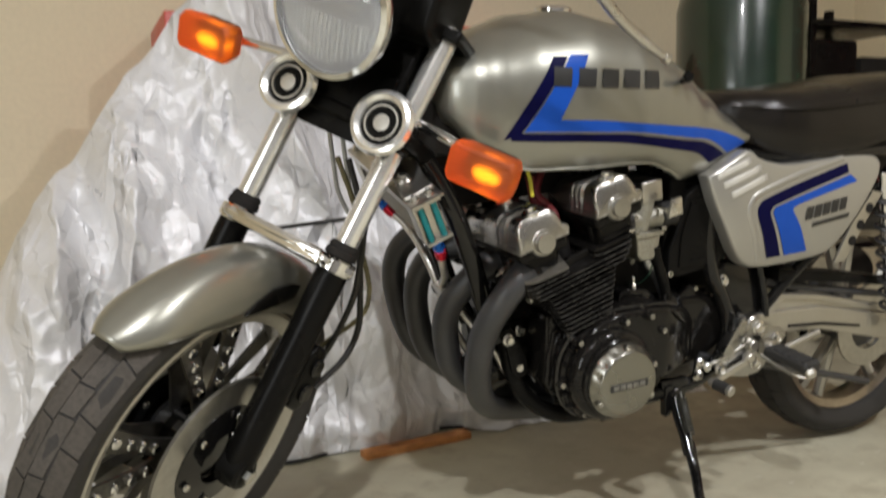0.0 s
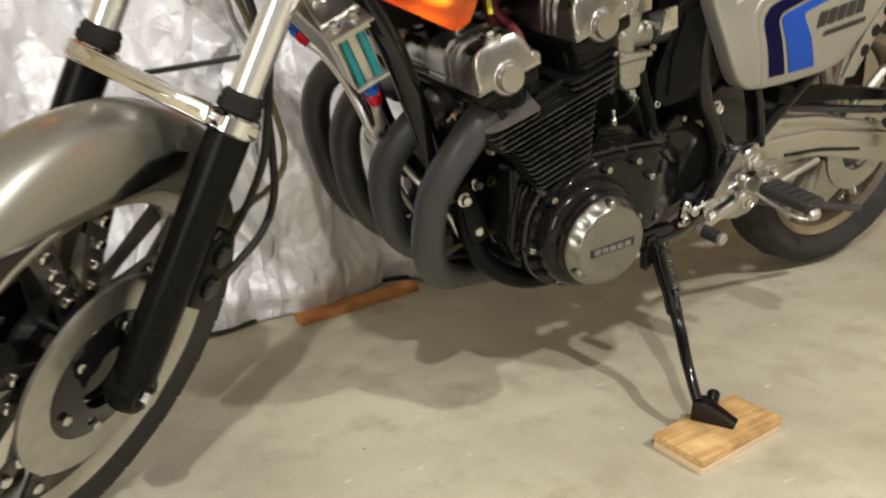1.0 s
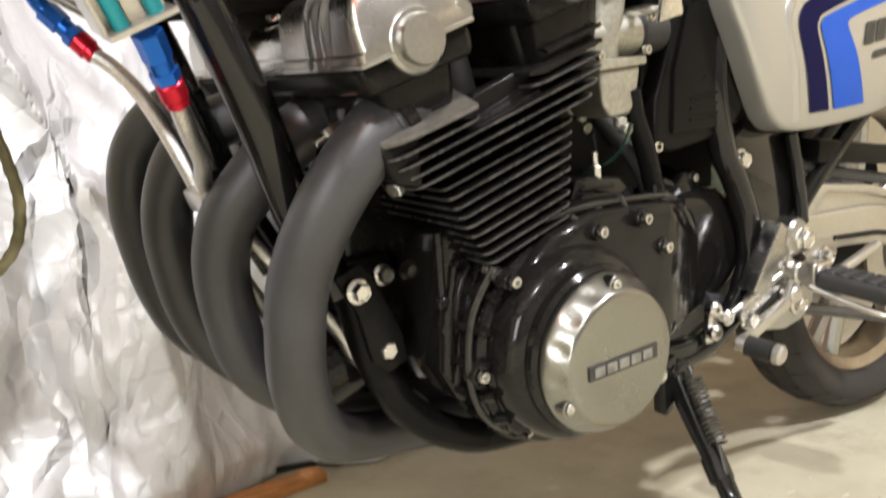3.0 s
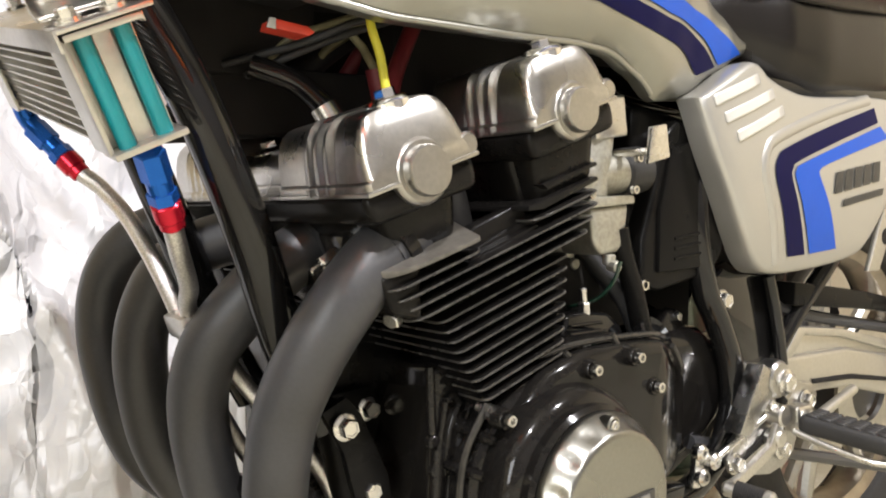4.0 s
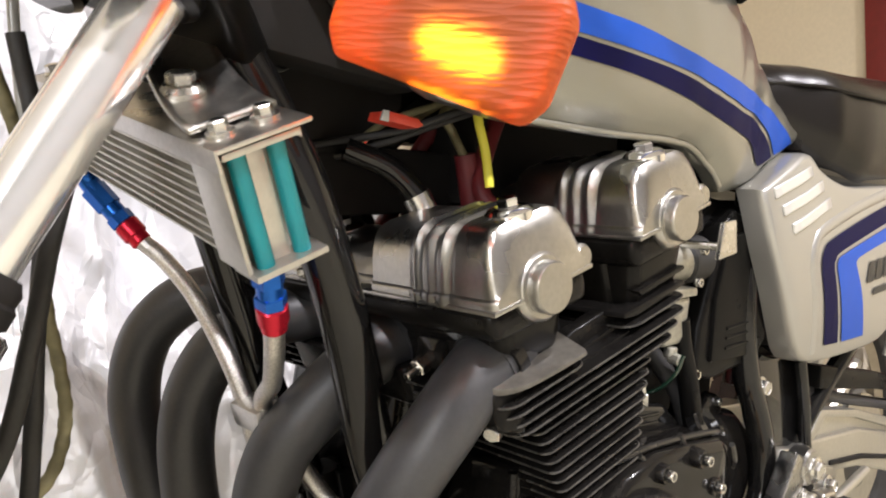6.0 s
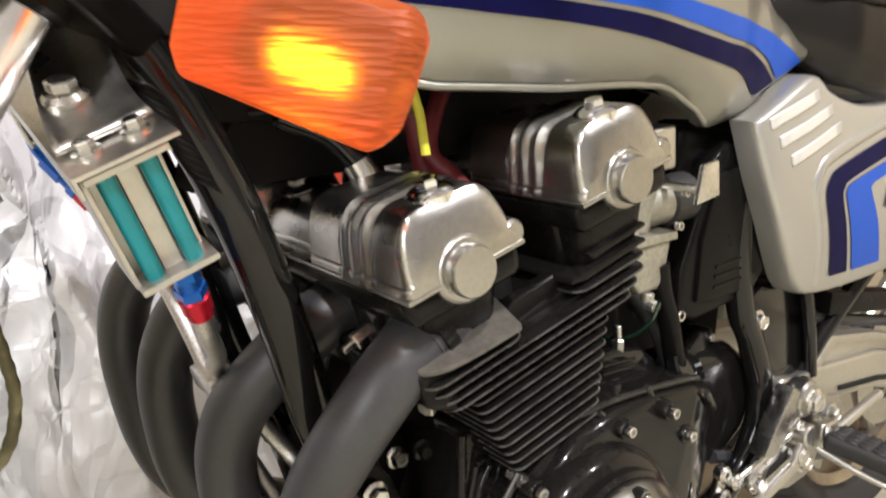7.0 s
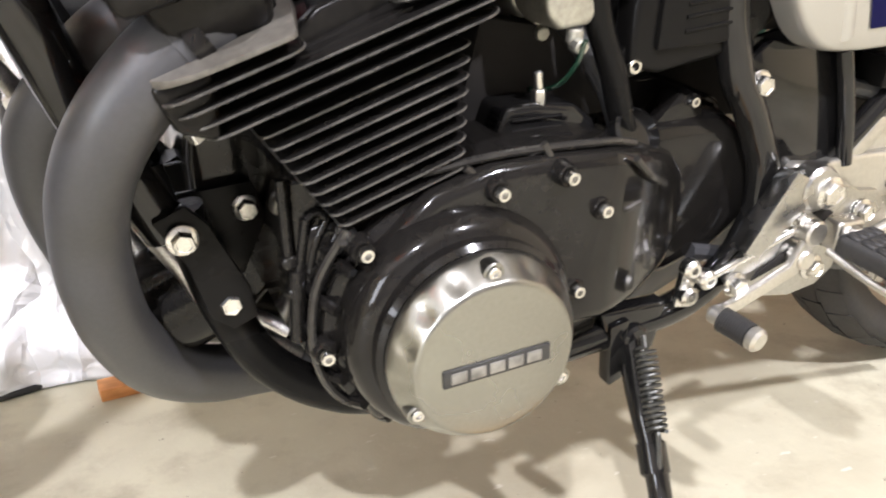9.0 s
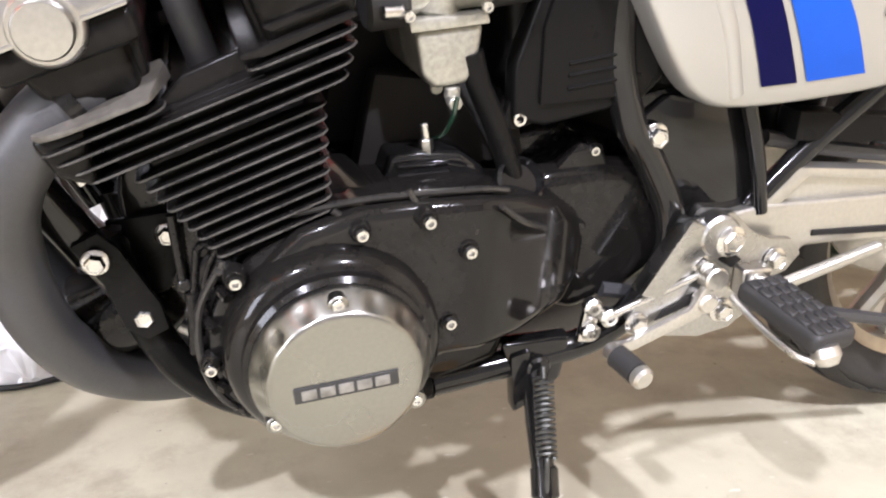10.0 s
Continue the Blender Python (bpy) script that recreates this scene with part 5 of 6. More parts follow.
OFF = Vector((-math.cos(RAKE), 0, math.sin(RAKE))) * 0.056


def steered(bm):
    return moved(bm, STEER)


def fork_point(s, y, fwd=0.0):
    """A place on a fork leg: s metres along it from the axis point, fwd in front of it."""
    p = AXIS_P + AXIS * s + OFF * (1 + fwd / 0.056)
    return Vector((p.x, AXIS_P.y + y, p.z))


def across(rows, y0, y1, bevel):
    """A slab across the fork, its outline given as rows of (along, forward)."""
    return prism([(fork_point(s, 0, f).x, fork_point(s, 0, f).z) for s, f in rows], AXIS_P.y + y0, AXIS_P.y + y1, bevel, 3)


fork = part("fork", steered(across([(0.196, 0.030), (0.196, -0.075), (0.222, -0.085), (0.222, 0.030)], -0.135, 0.135, 0.008)), PLASTIC, bike, "chrome telescopic fork with black lower legs")
part("top_clamp", steered(across([(0.375, 0.030), (0.375, -0.085), (0.395, -0.085), (0.395, 0.030)], -0.135, 0.135, 0.006)), PLASTIC, fork)
# black box added as fill, so the space between the fork tubes stays dark
part("fork_gap_filler", steered(across([(0.235, 0.018), (0.235, -0.06), (0.372, -0.06), (0.372, 0.018)], -0.078, 0.078, 0.008)), PLASTIC, fork)
part("horn_plate", steered(across([(0.17, 0.018), (0.17, 0.024), (0.29, 0.024), (0.29, 0.018)], -0.07, 0.07, 0.001)), PLASTIC, fork)
for y in (-0.102, 0.102):
    leg = part("fork_tube", steered(rod(fork_point(-0.02, y), fork_point(0.40, y), 0.0188, 32, 0.002)), BRIGHT, fork, "bright chrome fork tube")
    part("dust_seal", steered(turned([(0.022, 0), (0.0265, 0.003), (0.0265, 0.012), (0.0245, 0.014), (0.0250, 0.020), (0.0215, 0.026)], fork_point(-0.002, y), AXIS, 28)), DARK, fork)
    part("fork_ear", steered(rod(fork_point(0.185, y), fork_point(0.235, y), 0.026, 24, 0.004)), PLASTIC, fork)
    low = part("fork_lower", steered(merge(
        turned([(0.020, 0), (0.026, 0.012), (0.027, 0.10), (0.0255, 0.28), (0.0265, 0.35), (0.026, 0.368)], fork_point(-0.393, y), AXIS, 28),
        rod((fork_point(-0.368, y) + Vector((0, -0.022, 0))), (fork_point(-0.368, y) + Vector((0, 0.022, 0))), 0.028, 24, 0.004))), PLASTIC, fork, "satin black lower fork leg")
    part("clamp", steered(rod(fork_point(-0.026, y, 0.0), fork_point(-0.002, y, 0.0), 0.031, 28, 0.003)), CHROME, fork)
    part("clamp_lug", steered(merge(rod(fork_point(-0.012, y * 0.93, 0.036) + Vector((0, -0.012, 0)), fork_point(-0.012, y * 0.93, 0.036) + Vector((0, 0.012, 0)), 0.008, 6, 0.001))), CHROME, fork)
    part("axle_nut", steered(rod(fork_point(-0.368, y) + Vector((0, math.copysign(0.020, y), 0)), fork_point(-0.368, y) + Vector((0, math.copysign(0.034, y), 0)), 0.012, 6, 0.001)), ZINC, fork)
    horn = part("horn", steered(turned([(0.030, 0.0), (0.046, 0.004), (0.047, 0.016), (0.044, 0.0185)], fork_point(0.214, y * 0.90, 0.034), OFF, 48)), PLASTIC, fork, "round horn with a chrome ring")
    part("horn_ring", steered(turned([(0.034, 0.018), (0.048, 0.012), (0.0525, 0.018), (0.049, 0.026), (0.043, 0.028), (0.036, 0.024)], fork_point(0.214, y * 0.90, 0.034), OFF, 48, closed=True)), BRIGHT, horn, "bright metal ring")
    part("horn_face", steered(turned([(0.041, 0.0175), (0.036, 0.019), (0.031, 0.0165), (0.029, 0.0165), (0.0285, 0.0225), (0.0255, 0.0225), (0.025, 0.016), (0.014, 0.016), (0.0135, 0.021), (0, 0.022)], fork_point(0.214, y * 0.90, 0.034), OFF, 48)), CASTALU, horn)
# fork brace over the mudguard
brace = part("fork_brace", steered(tube([fork_point(-0.012, -0.102, 0.034), fork_point(-0.008, -0.05, 0.044), fork_point(-0.008, 0.05, 0.044), fork_point(-0.012, 0.102, 0.034)], 0.0085, 16)), CHROME, fork, "chromed fork brace")
for y in (-0.078, 0.078):
    part("brace_collar", steered(rod(fork_point(-0.010, y - 0.012, 0.040), fork_point(-0.010, y + 0.012, 0.040), 0.0125, 10, 0.002)), CHROME, brace)
part("brace_plate", steered(prism([(fork_point(-0.020, 0, 0.030).x, fork_point(-0.020, 0, 0.03).z - 0.008), (fork_point(-0.020, 0, 0.052).x, fork_point(-0.020, 0, 0.052).z - 0.002), (fork_point(0.000, 0, 0.052).x, fork_point(0.000, 0, 0.052).z), (fork_point(0.000, 0, 0.030).x, fork_point(0.000, 0, 0.030).z)], -0.085, 0.085, 0.003)), CHROME, brace)
part("brace_stub", steered(rod(fork_point(-0.012, -0.135, 0.0), fork_point(-0.012, -0.10, 0.02), 0.011, 8, 0.002)), CHROME, brace)
# red rod draws the thin red reflection strip along this leg
part("fork_red_reflection", tube([(0.326, -0.112, 0.469), (0.300, -0.082, 0.400), (0.273, -0.050, 0.332)], 0.0022, 8), REDRUB, fork, "thin red line")
part("brake_pipe", steered(tube([fork_point(-0.030, 0.090, -0.030), fork_point(-0.0125, 0.055, -0.035), fork_point(0.050, -0.050, -0.035), fork_point(0.075, -0.092, -0.026)], 0.0036, 10)), RUBBER, fork, "thin dark brake pipe")

# headlight
HL = Vector((0.338, AXIS_P.y, 0.978))
fwd = Vector((-1, 0, -0.03)).normalized()


def lamp(bm):
    return moved(steered(bm), Matrix.Translation((-0.021, 0.006, 0.013)))


head_lamp = part("headlight", lamp(turned([(0.02, -0.11), (0.065, -0.095), (0.092, -0.045), (0.100, -0.005), (0.100, 0.0)], HL, fwd, 48)), GLOSS, bike, "round headlight with a chrome rim")
part("headlight_rim", lamp(turned([(0.092, -0.006), (0.103, -0.008), (0.106, 0.0), (0.103, 0.010), (0.095, 0.013), (0.092, 0.006)], HL, fwd, 56, closed=True)), CHROME, head_lamp)
part("reflector", lamp(turned([(0.0935, 0.000), (0.086, -0.018), (0.070, -0.036), (0.044, -0.050), (0.018, -0.057), (0.0, -0.058)], HL, fwd, 48)), REFLECTOR, head_lamp, "bright mirrored bowl")
part("bulb_shield", lamp(turned([(0.0, -0.012), (0.012, -0.014), (0.014, -0.020), (0.014, -0.050), (0.0, -0.056)], HL, fwd, 24)), CHROME, head_lamp)
lamp_glass = part("lens", lamp(turned([(0.0925, 0.004), (0.080, 0.012), (0.050, 0.018), (0.02, 0.0205), (0, 0.021), (0, 0.018), (0.050, 0.0145), (0.080, 0.009), (0.0925, 0.001)], HL, fwd, 56)), CLEAR, head_lamp, "clear fluted glass")
lamp_glass.visible_shadow = False
for k in range(19):
    y = -0.072 + 0.008 * k
    h = (0.082 ** 2 - y * y) ** 0.5 * 0.92
    x0 = 0.0205 - 0.0011 * (y / 0.01) ** 2 * 0.20
    flute = part("flute", lamp(tube([HL + fwd * (x0 - 0.011 * (z / 0.08) ** 2) + Vector((0, y, z)) for z in (-h, -h * 0.7, -h * 0.4, -0.005)], 0.0022, 8, 3)), CLEAR, lamp_glass)
    flute.visible_shadow = False
part("instrument_housing", steered(prism([(0.40, 0.985), (0.44, 0.955), (0.51, 0.955), (0.53, 1.04), (0.47, 1.09), (0.41, 1.06)], AXIS_P.y - 0.105, AXIS_P.y + 0.105, 0.012, 3)), PLASTIC, bike, "black instrument housing")
part("handlebar", steered(tube([(0.52, -0.36, 1.17), (0.50, -0.26, 1.18), (0.50, -0.12, 1.13), (0.51, -0.05, 1.10), (0.51, 0.05, 1.10), (0.50, 0.12, 1.13), (0.50, 0.26, 1.18), (0.52, 0.36, 1.17)], 0.011, 14)), SATIN, bike)

clutch = part("clutch_lever", merge(tube([(0.690, -0.285, 1.010), (0.745, -0.268, 0.972), (0.800, -0.262, 0.938), (0.850, -0.262, 0.912)], (0.0100, 0.0058), 12), tube([(0.845, -0.262, 0.914), (0.853, -0.262, 0.910)], 0.0085, 12)), CASTALU, bike, "bare alloy clutch lever")


def signal(y):
    """An indicator with a tall amber lens on a short stalk."""
    s = math.copysign(1, y)
    c = STEER.inverted() @ Vector((0.546, -0.242, 0.742))
    c.y = AXIS_P.y + s * abs(c.y - AXIS_P.y)
    lens = bmesh.new()
    rows = []
    for d, w, h in ((0.030, 0.048, 0.027), (0.0, 0.056, 0.032), (-0.012, 0.056, 0.032), (-0.020, 0.052, 0.029)):
        ring = []
        for a, b in ((-1, -0.62), (-0.86, -1), (0.86, -1), (1, -0.62), (1, 0.62), (0.86, 1), (-0.86, 1), (-1, 0.62)):
            ring.append(lens.verts.new((c.x + d, c.y + w * a, c.z + h * b)))
        rows.append(ring)
    for a, b in zip(rows, rows[1:]):
        for k in range(8):
            lens.faces.new((a[k], a[(k + 1) % 8], b[(k + 1) % 8], b[k]))
    lens.faces.new(rows[0])
    lens.faces.new(rows[-1][::-1])
    soften(lens, 0.004, 3, 25)
    place = STEER if s < 0 else Matrix.Translation((-0.013, 0.004, 0.028)) @ STEER
    body = part("indicator", moved(box(c.x + 0.024, c.x + 0.040, c.y - 0.036, c.y + 0.036, c.z - 0.027, c.z + 0.027, 0.008, 3), place), PLASTIC, bike, "amber indicator lamp on a stalk")
    part("lens", moved(lens, place), AMBER, body, "amber plastic lens")
    part("bulb", moved(turned([(0.004, -0.021), (0.0078, -0.015), (0.0094, 0.0), (0.0078, 0.015), (0, 0.022)], (c.x + 0.014, c.y + s * 0.004, c.z - 0.008), (0, 1, 0), 18), place), BULB, body)
    part("stalk", moved(rod((c.x + 0.034, c.y, c.z), (c.x + 0.05, AXIS_P.y + s * 0.12, c.z + 0.01), 0.0085, 14, 0.001), place), CHROME, body)


signal(-1)
signal(1)

# front wheel
AXLE = fork_point(-0.368, 0.0)
WHEEL_R = 0.308
front = part("front_wheel", steered(turned([(0.050, -0.045), (0.056, -0.035), (0.045, -0.02), (0.045, 0.02), (0.056, 0.035), (0.050, 0.045)], AXLE, (0, -1, 0), 36)), SATIN, bike, "five-spoke wheel with a silver rim")


def tyre(c, r, w):
    prof = []
    for k in range(25):
        a = -math.pi * 0.86 + math.pi * 1.72 * k / 24
        prof.append((r - 0.036 + 0.036 * math.cos(a), w * math.sin(a) if abs(a) < math.pi / 2 else w * (1 - 0.28 * (abs(a) - math.pi / 2)) * math.copysign(1, a)))
    return turned(prof, c, (0, -1, 0), 72, closed=True)


def tread(c, r, w, count):
    """Raised tread blocks in slanting rows across the crown."""
    bms = bmesh.new()
    for i in range(count):
        for j, (a0, a1, lag) in enumerate(((-66, -30, 0.5), (-28.5, -1, 0.15), (1, 28.5, 0.25), (30, 66, 0.6))):
            jit = (0.18 * math.sin(i * 2.4 + j), 0.18 * math.sin((i + 1) * 2.4 + j))
            t0 = 2 * math.pi * (i + lag + jit[0]) / count
            t1 = 2 * math.pi * (i + 0.945 + lag + jit[1]) / count
            vs = []
            for lift in (-0.003, 0.0030):
                for t, a in ((t0, a0), (t1, a0 + (4 if a0 < 0 else 0)), (t1, a1), (t0, a1)):
                    rr = r - 0.036 + (0.036 + lift) * math.cos(radians(a))
                    y = c.y + (w + lift) * math.sin(radians(a))
                    ss = t + (0.05 if j in (0, 3) else -0.02) * abs(a) / 62
                    vs.append(bms.verts.new((c.x + rr * math.cos(ss), y, c.z + rr * math.sin(ss))))
            bms.faces.new(vs[4:])
            for k in range(4):
                bms.faces.new((vs[k], vs[(k + 1) % 4], vs[4 + (k + 1) % 4], vs[4 + k]))
    return bms


tyre_f = part("tyre", steered(tyre(AXLE, WHEEL_R, 0.050)), TYRE, front, "black road tyre", 60)
tagged(part("tread", steered(tread(AXLE, WHEEL_R, 0.050, 30)), TREAD, tyre_f, "", 30), kind="stuff")
part("rim", steered(turned([(0.250, -0.036), (0.238, -0.038), (0.230, -0.030), (0.216, -0.026), (0.210, 0.0), (0.216, 0.026), (0.230, 0.030), (0.238, 0.038), (0.250, 0.036), (0.238, 0.0)], AXLE, (0, -1, 0), 72, closed=True)), RAWALU, front, "bright silver rim")
for k in range(5):
    for side in (-1, 1):
        for da in (-13, 13):
            a = radians(72 * k + 18)
            a2 = radians(72 * k + 18 + da)
            p = AXLE + Vector((0.045 * math.cos(a), side * 0.026, 0.045 * math.sin(a)))
            q = AXLE + Vector((0.217 * math.cos(a2), side * 0.016, 0.217 * math.sin(a2)))
            d = (q - p).normalized()
            n = d.cross(Vector((0, 1, 0)))
            spoke = bmesh.new()
            vs = []
            for pt, w in ((p, 0.020), (p.lerp(q, 0.5), 0.012), (q, 0.019)):
                for sy in (-0.003, 0.003):
                    for sn in (-1, 1):
                        vs.append(spoke.verts.new(pt + n * w * sn + Vector((0, sy, 0))))
            for i in (0, 4):
                b = vs[i:i + 8]
                for f in ((0, 1, 5, 4), (2, 6, 7, 3), (0, 4, 6, 2), (1, 3, 7, 5)):
                    spoke.faces.new([b[m] for m in f])
            spoke.faces.new((vs[0], vs[2], vs[3], vs[1]))
            spoke.faces.new((vs[8], vs[9], vs[11], vs[10]))
            sp = part("spoke", steered(spoke), SPOKE, front, "dark spoke plate")
            if side == -1:
                for f in (0.40, 0.56, 0.72, 0.90):
                    pt = p.lerp(q, f)
                    part("spoke_bolt", steered(rod(pt, pt + Vector((0, -0.010, 0)), 0.0088, 10, 0.002)), CHROME, sp)
for side in (-1, 1):
    y = side * 0.062
    disc = part("brake_disc", steered(turned([(0.086, -0.0028), (0.138, -0.0028), (0.138, 0.0028), (0.086, 0.0028)], AXLE + Vector((0, y, 0)), (0, -1, 0), 64, closed=True)), STEEL, front, "plain steel brake disc")
    part("disc_carrier", steered(turned([(0.045, -0.006), (0.090, -0.002), (0.090, 0.004), (0.045, 0.010)], AXLE + Vector((0, y, 0)), (0, -1, 0), 40, closed=True)), GLOSS, disc)
    for k in range(6):
        a = radians(60 * k + 10)
        c = AXLE + Vector((0.074 * math.cos(a), y - 0.008 * 1, 0.074 * math.sin(a)))
        part("disc_bolt", steered(rod(c, c + Vector((0, -0.006, 0)), 0.007, 8, 0.002)), ZINC, disc)
part("hub", steered(turned([(0.0, -0.06), (0.040, -0.058), (0.047, -0.05), (0.047, 0.05), (0.040, 0.058), (0, 0.06)], AXLE, (0, -1, 0), 32)), GLOSS, front)
for y in (-0.098, 0.098):
    caliper = part("brake_caliper", steered(prism([(fork_point(a, 0, -b).x, fork_point(a, 0, -b).z) for a, b in ((-0.250, 0.022), (-0.262, 0.060), (-0.235, 0.084), (-0.190, 0.086), (-0.150, 0.070), (-0.142, 0.040), (-0.160, 0.022))], AXIS_P.y + y - 0.026, AXIS_P.y + y + 0.026, 0.008, 3)), PLASTIC, fork, "black brake caliper")
    for a in (-0.225, -0.180):
        part("piston_cover", steered(rod(fork_point(a, y - 0.024, -0.054), fork_point(a, y - 0.034, -0.054), 0.016, 20, 0.003)), GLOSS, caliper)
    part("caliper_lug", steered(prism([(fork_point(a, 0, -b).x, fork_point(a, 0, -b).z) for a, b in ((-0.150, 0.018), (-0.150, 0.050), (-0.085, 0.034), (-0.085, 0.018))], AXIS_P.y + y - 0.010, AXIS_P.y + y + 0.010, 0.004)), PLASTIC, caliper)
    part("pad_pin", steered(rod(fork_point(-0.245, y - 0.020, -0.070), fork_point(-0.245, y + 0.020, -0.070), 0.0055, 10, 0.001)), ZINC, caliper)
part("brake_hose", steered(tube([(AXLE.x + 0.15, -0.075, AXLE.z + 0.07), (AXLE.x + 0.20, -0.085, AXLE.z + 0.12), (AXLE.x + 0.225, -0.10, AXLE.z + 0.22), (AXLE.x + 0.225, -0.10, AXLE.z + 0.30), (0.365, -0.085, 0.66), (0.385, -0.07, 0.75)], 0.0055, 10)), RUBBER, fork, "black rubber brake hose")
part("speedometer_cable", tube([(0.40, 0.01, 0.74), (0.430, 0.015, 0.66), (0.444, 0.015, 0.581), (0.455, 0.015, 0.537), (0.460, 0.015, 0.504), (0.453, 0.013, 0.471), (0.431, 0.010, 0.449), (0.39, 0.0, 0.43), (0.33, -0.02, 0.40)], 0.0048, 10, 10, ripple=0.12, every=2), OLIVE, bike, "olive ribbed cable")
part("brake_hose", tube([(0.41, -0.02, 0.74), (0.429, -0.02, 0.66), (0.430, -0.02, 0.56), (0.431, -0.02, 0.509), (0.428, -0.02, 0.448), (0.40, -0.03, 0.40), (0.34, -0.05, 0.36)], 0.0055, 10), RUBBER, bike, "black rubber brake hose")
for x in (0.415, 0.438):
    part("throttle_cable", tube([(x - 0.004, 0.10, 0.80), (x, 0.10, 0.762), (x + 0.006, 0.10, 0.72), (x + 0.014, 0.10, 0.67), (x + 0.03, 0.09, 0.63)], 0.0042, 10), PINSTRIPE, bike, "grey control cable")


def mudguard():
    """The front mudguard: an arched shell that follows the wheel, its front lip turned down."""
    def at(u, v):
        a = radians(30 + 95 * u)
        w = 0.058 * (1 - 0.55 * max(0, (u - 0.80) / 0.20) ** 3)
        e = 2 * v - 1
        drop = abs(e) ** 2.6
        side_depth = 0.088 if u < 0.62 else 0.088 - 0.070 * ((u - 0.62) / 0.38) ** 1.4
        r = WHEEL_R + 0.028 - drop * side_depth
        y = AXLE.y + w * math.copysign(min(1, abs(e) * 1.18) ** 0.9, e)
        return Vector((AXLE.x + r * math.cos(a), y, AXLE.z + r * math.sin(a)))
    bm = sheet(at, 56, 26)
    return bm


guard = part("front_mudguard", steered(mudguard()), SILVER, bike, "metallic silver front mudguard", 60)
sol = guard.modifiers.new("thickness", "SOLIDIFY")
sol.thickness, sol.offset = 0.003, -1
# thin black slabs on both sides stand in for the dark openings
hole = [(AXLE.x + r * math.cos(radians(a)), AXLE.z + r * math.sin(radians(a))) for a, r in ((87, 0.256), (82, 0.274), (75, 0.290), (67, 0.300), (62, 0.300), (62, 0.278), (68, 0.266), (78, 0.256))]
for y in (-0.0595, 0.0595):
    part("guard_opening", steered(prism(hole, AXLE.y + y - 0.0022, AXLE.y + y + 0.0022, 0.001)), PLASTIC, guard, "black side opening")

# -- oil cooler: in front of the down tubes --
COOL = Matrix.Translation((0.505, 0, 0.683)) @ Matrix.Rotation(radians(11), 4, "X") @ Matrix.Rotation(radians(-26), 4, "Y")
cooler = part("oil_cooler", moved(box(-0.0168, 0.0168, -0.138, 0.138, -0.032, 0.032, 0.001), COOL), RAWALU, bike, "finned aluminium oil cooler with teal end tubes")
for k in range(11):
    part("cooler_plate", moved(box(-0.0185, 0.0185, -0.142, 0.142, -0.0335 + 0.0065 * k, -0.0315 + 0.0065 * k, 0.0008), COOL), RAWALU, cooler)
bm = bmesh.new()
for k in range(10):
    for i in range(92):
        y = -0.138 + 0.003 * i
        z = -0.0315 + 0.0065 * k
        v = [bm.verts.new(p) for p in ((-0.0180, y, z), (-0.0180, y + 0.0015, z + 0.0045), (0.0180, y + 0.0015, z + 0.0045), (0.0180, y, z))]
        bm.faces.new(v)
tagged(part("fin_matrix", moved(bm, COOL), CASTALU, cooler, "", 0), kind="stuff")
for s in (-1, 1):
    y = s * 0.150
    part("end_frame", moved(merge(
        prism([(-0.0225, 0.0325), (0.021, 0.0325), (0.023, 0.030), (0.023, 0.0365), (-0.0225, 0.0365)], y - 0.014, y + 0.014, 0.001),
        prism([(-0.0225, -0.0365), (0.0225, -0.0365), (0.0225, -0.0325), (-0.0225, -0.0325)], y - 0.014, y + 0.014, 0.001),
        box(-0.0205, 0.0205, y - 0.010, y - 0.006, -0.034, 0.034, 0.001) if s == 1 else box(-0.0205, 0.0205, y + 0.006, y + 0.010, -0.034, 0.034, 0.001)), COOL), RAWALU, cooler)
    for x in (-0.0115, 0.0115):
        part("end_tube", moved(rod((x, y + s * 0.004, -0.033), (x, y + s * 0.004, 0.033), 0.0052, 18), COOL), TEAL, cooler, "teal tube")
    part("end_bar", moved(box(-0.0055, 0.0055, y - 0.003, y + 0.003, -0.033, 0.033, 0.001), COOL), RAWALU, cooler)
bracket = part("cooler_bracket", moved(merge(box(-0.026, 0.030, -0.166, 0.166, 0.0375, 0.0405, 0.001), box(-0.0265, -0.0245, -0.166, 0.166, 0.028, 0.0405, 0.0005)), COOL), CASTALU, cooler, "folded aluminium bracket")
part("hanger_plate", sheet(lambda u, v: Vector((0.462 + 0.048 * v * (1 - 0.25 * u) + 0.004 * u, -0.142 + 0.095 * u, 0.6870 + 0.022 * v + 0.018 * u + 0.046 * u ** 1.8 - 0.012 * math.sin(math.pi * v) * u)), 10, 10), CASTALU, bracket, "dished aluminium hanger").modifiers.new("thickness", "SOLIDIFY").thickness = 0.003
part("hanger_bolt", merge(rod((0.480, -0.092, 0.7085), (0.477, -0.095, 0.7165), 0.0135, 24, 0.003), rod((0.477, -0.095, 0.7160), (0.475, -0.097, 0.7225), 0.0085, 6, 0.001)), ZINC, bracket)
for y in (-0.139, 0.139):
    part("frame_lip", moved(box(-0.0235, -0.0205, y - 0.018, y + 0.018, -0.034, 0.034, 0.001), COOL), RAWALU, cooler)
for y in (-0.145, 0.145):
    for x in (-0.012, 0.014):
        part("bracket_bolt", moved(merge(rod((x, y, 0.0402), (x, y, 0.043), 0.008, 16), rod((x, y, 0.042), (x, y, 0.049), 0.0055, 6, 0.0008)), COOL), ZINC, cooler)


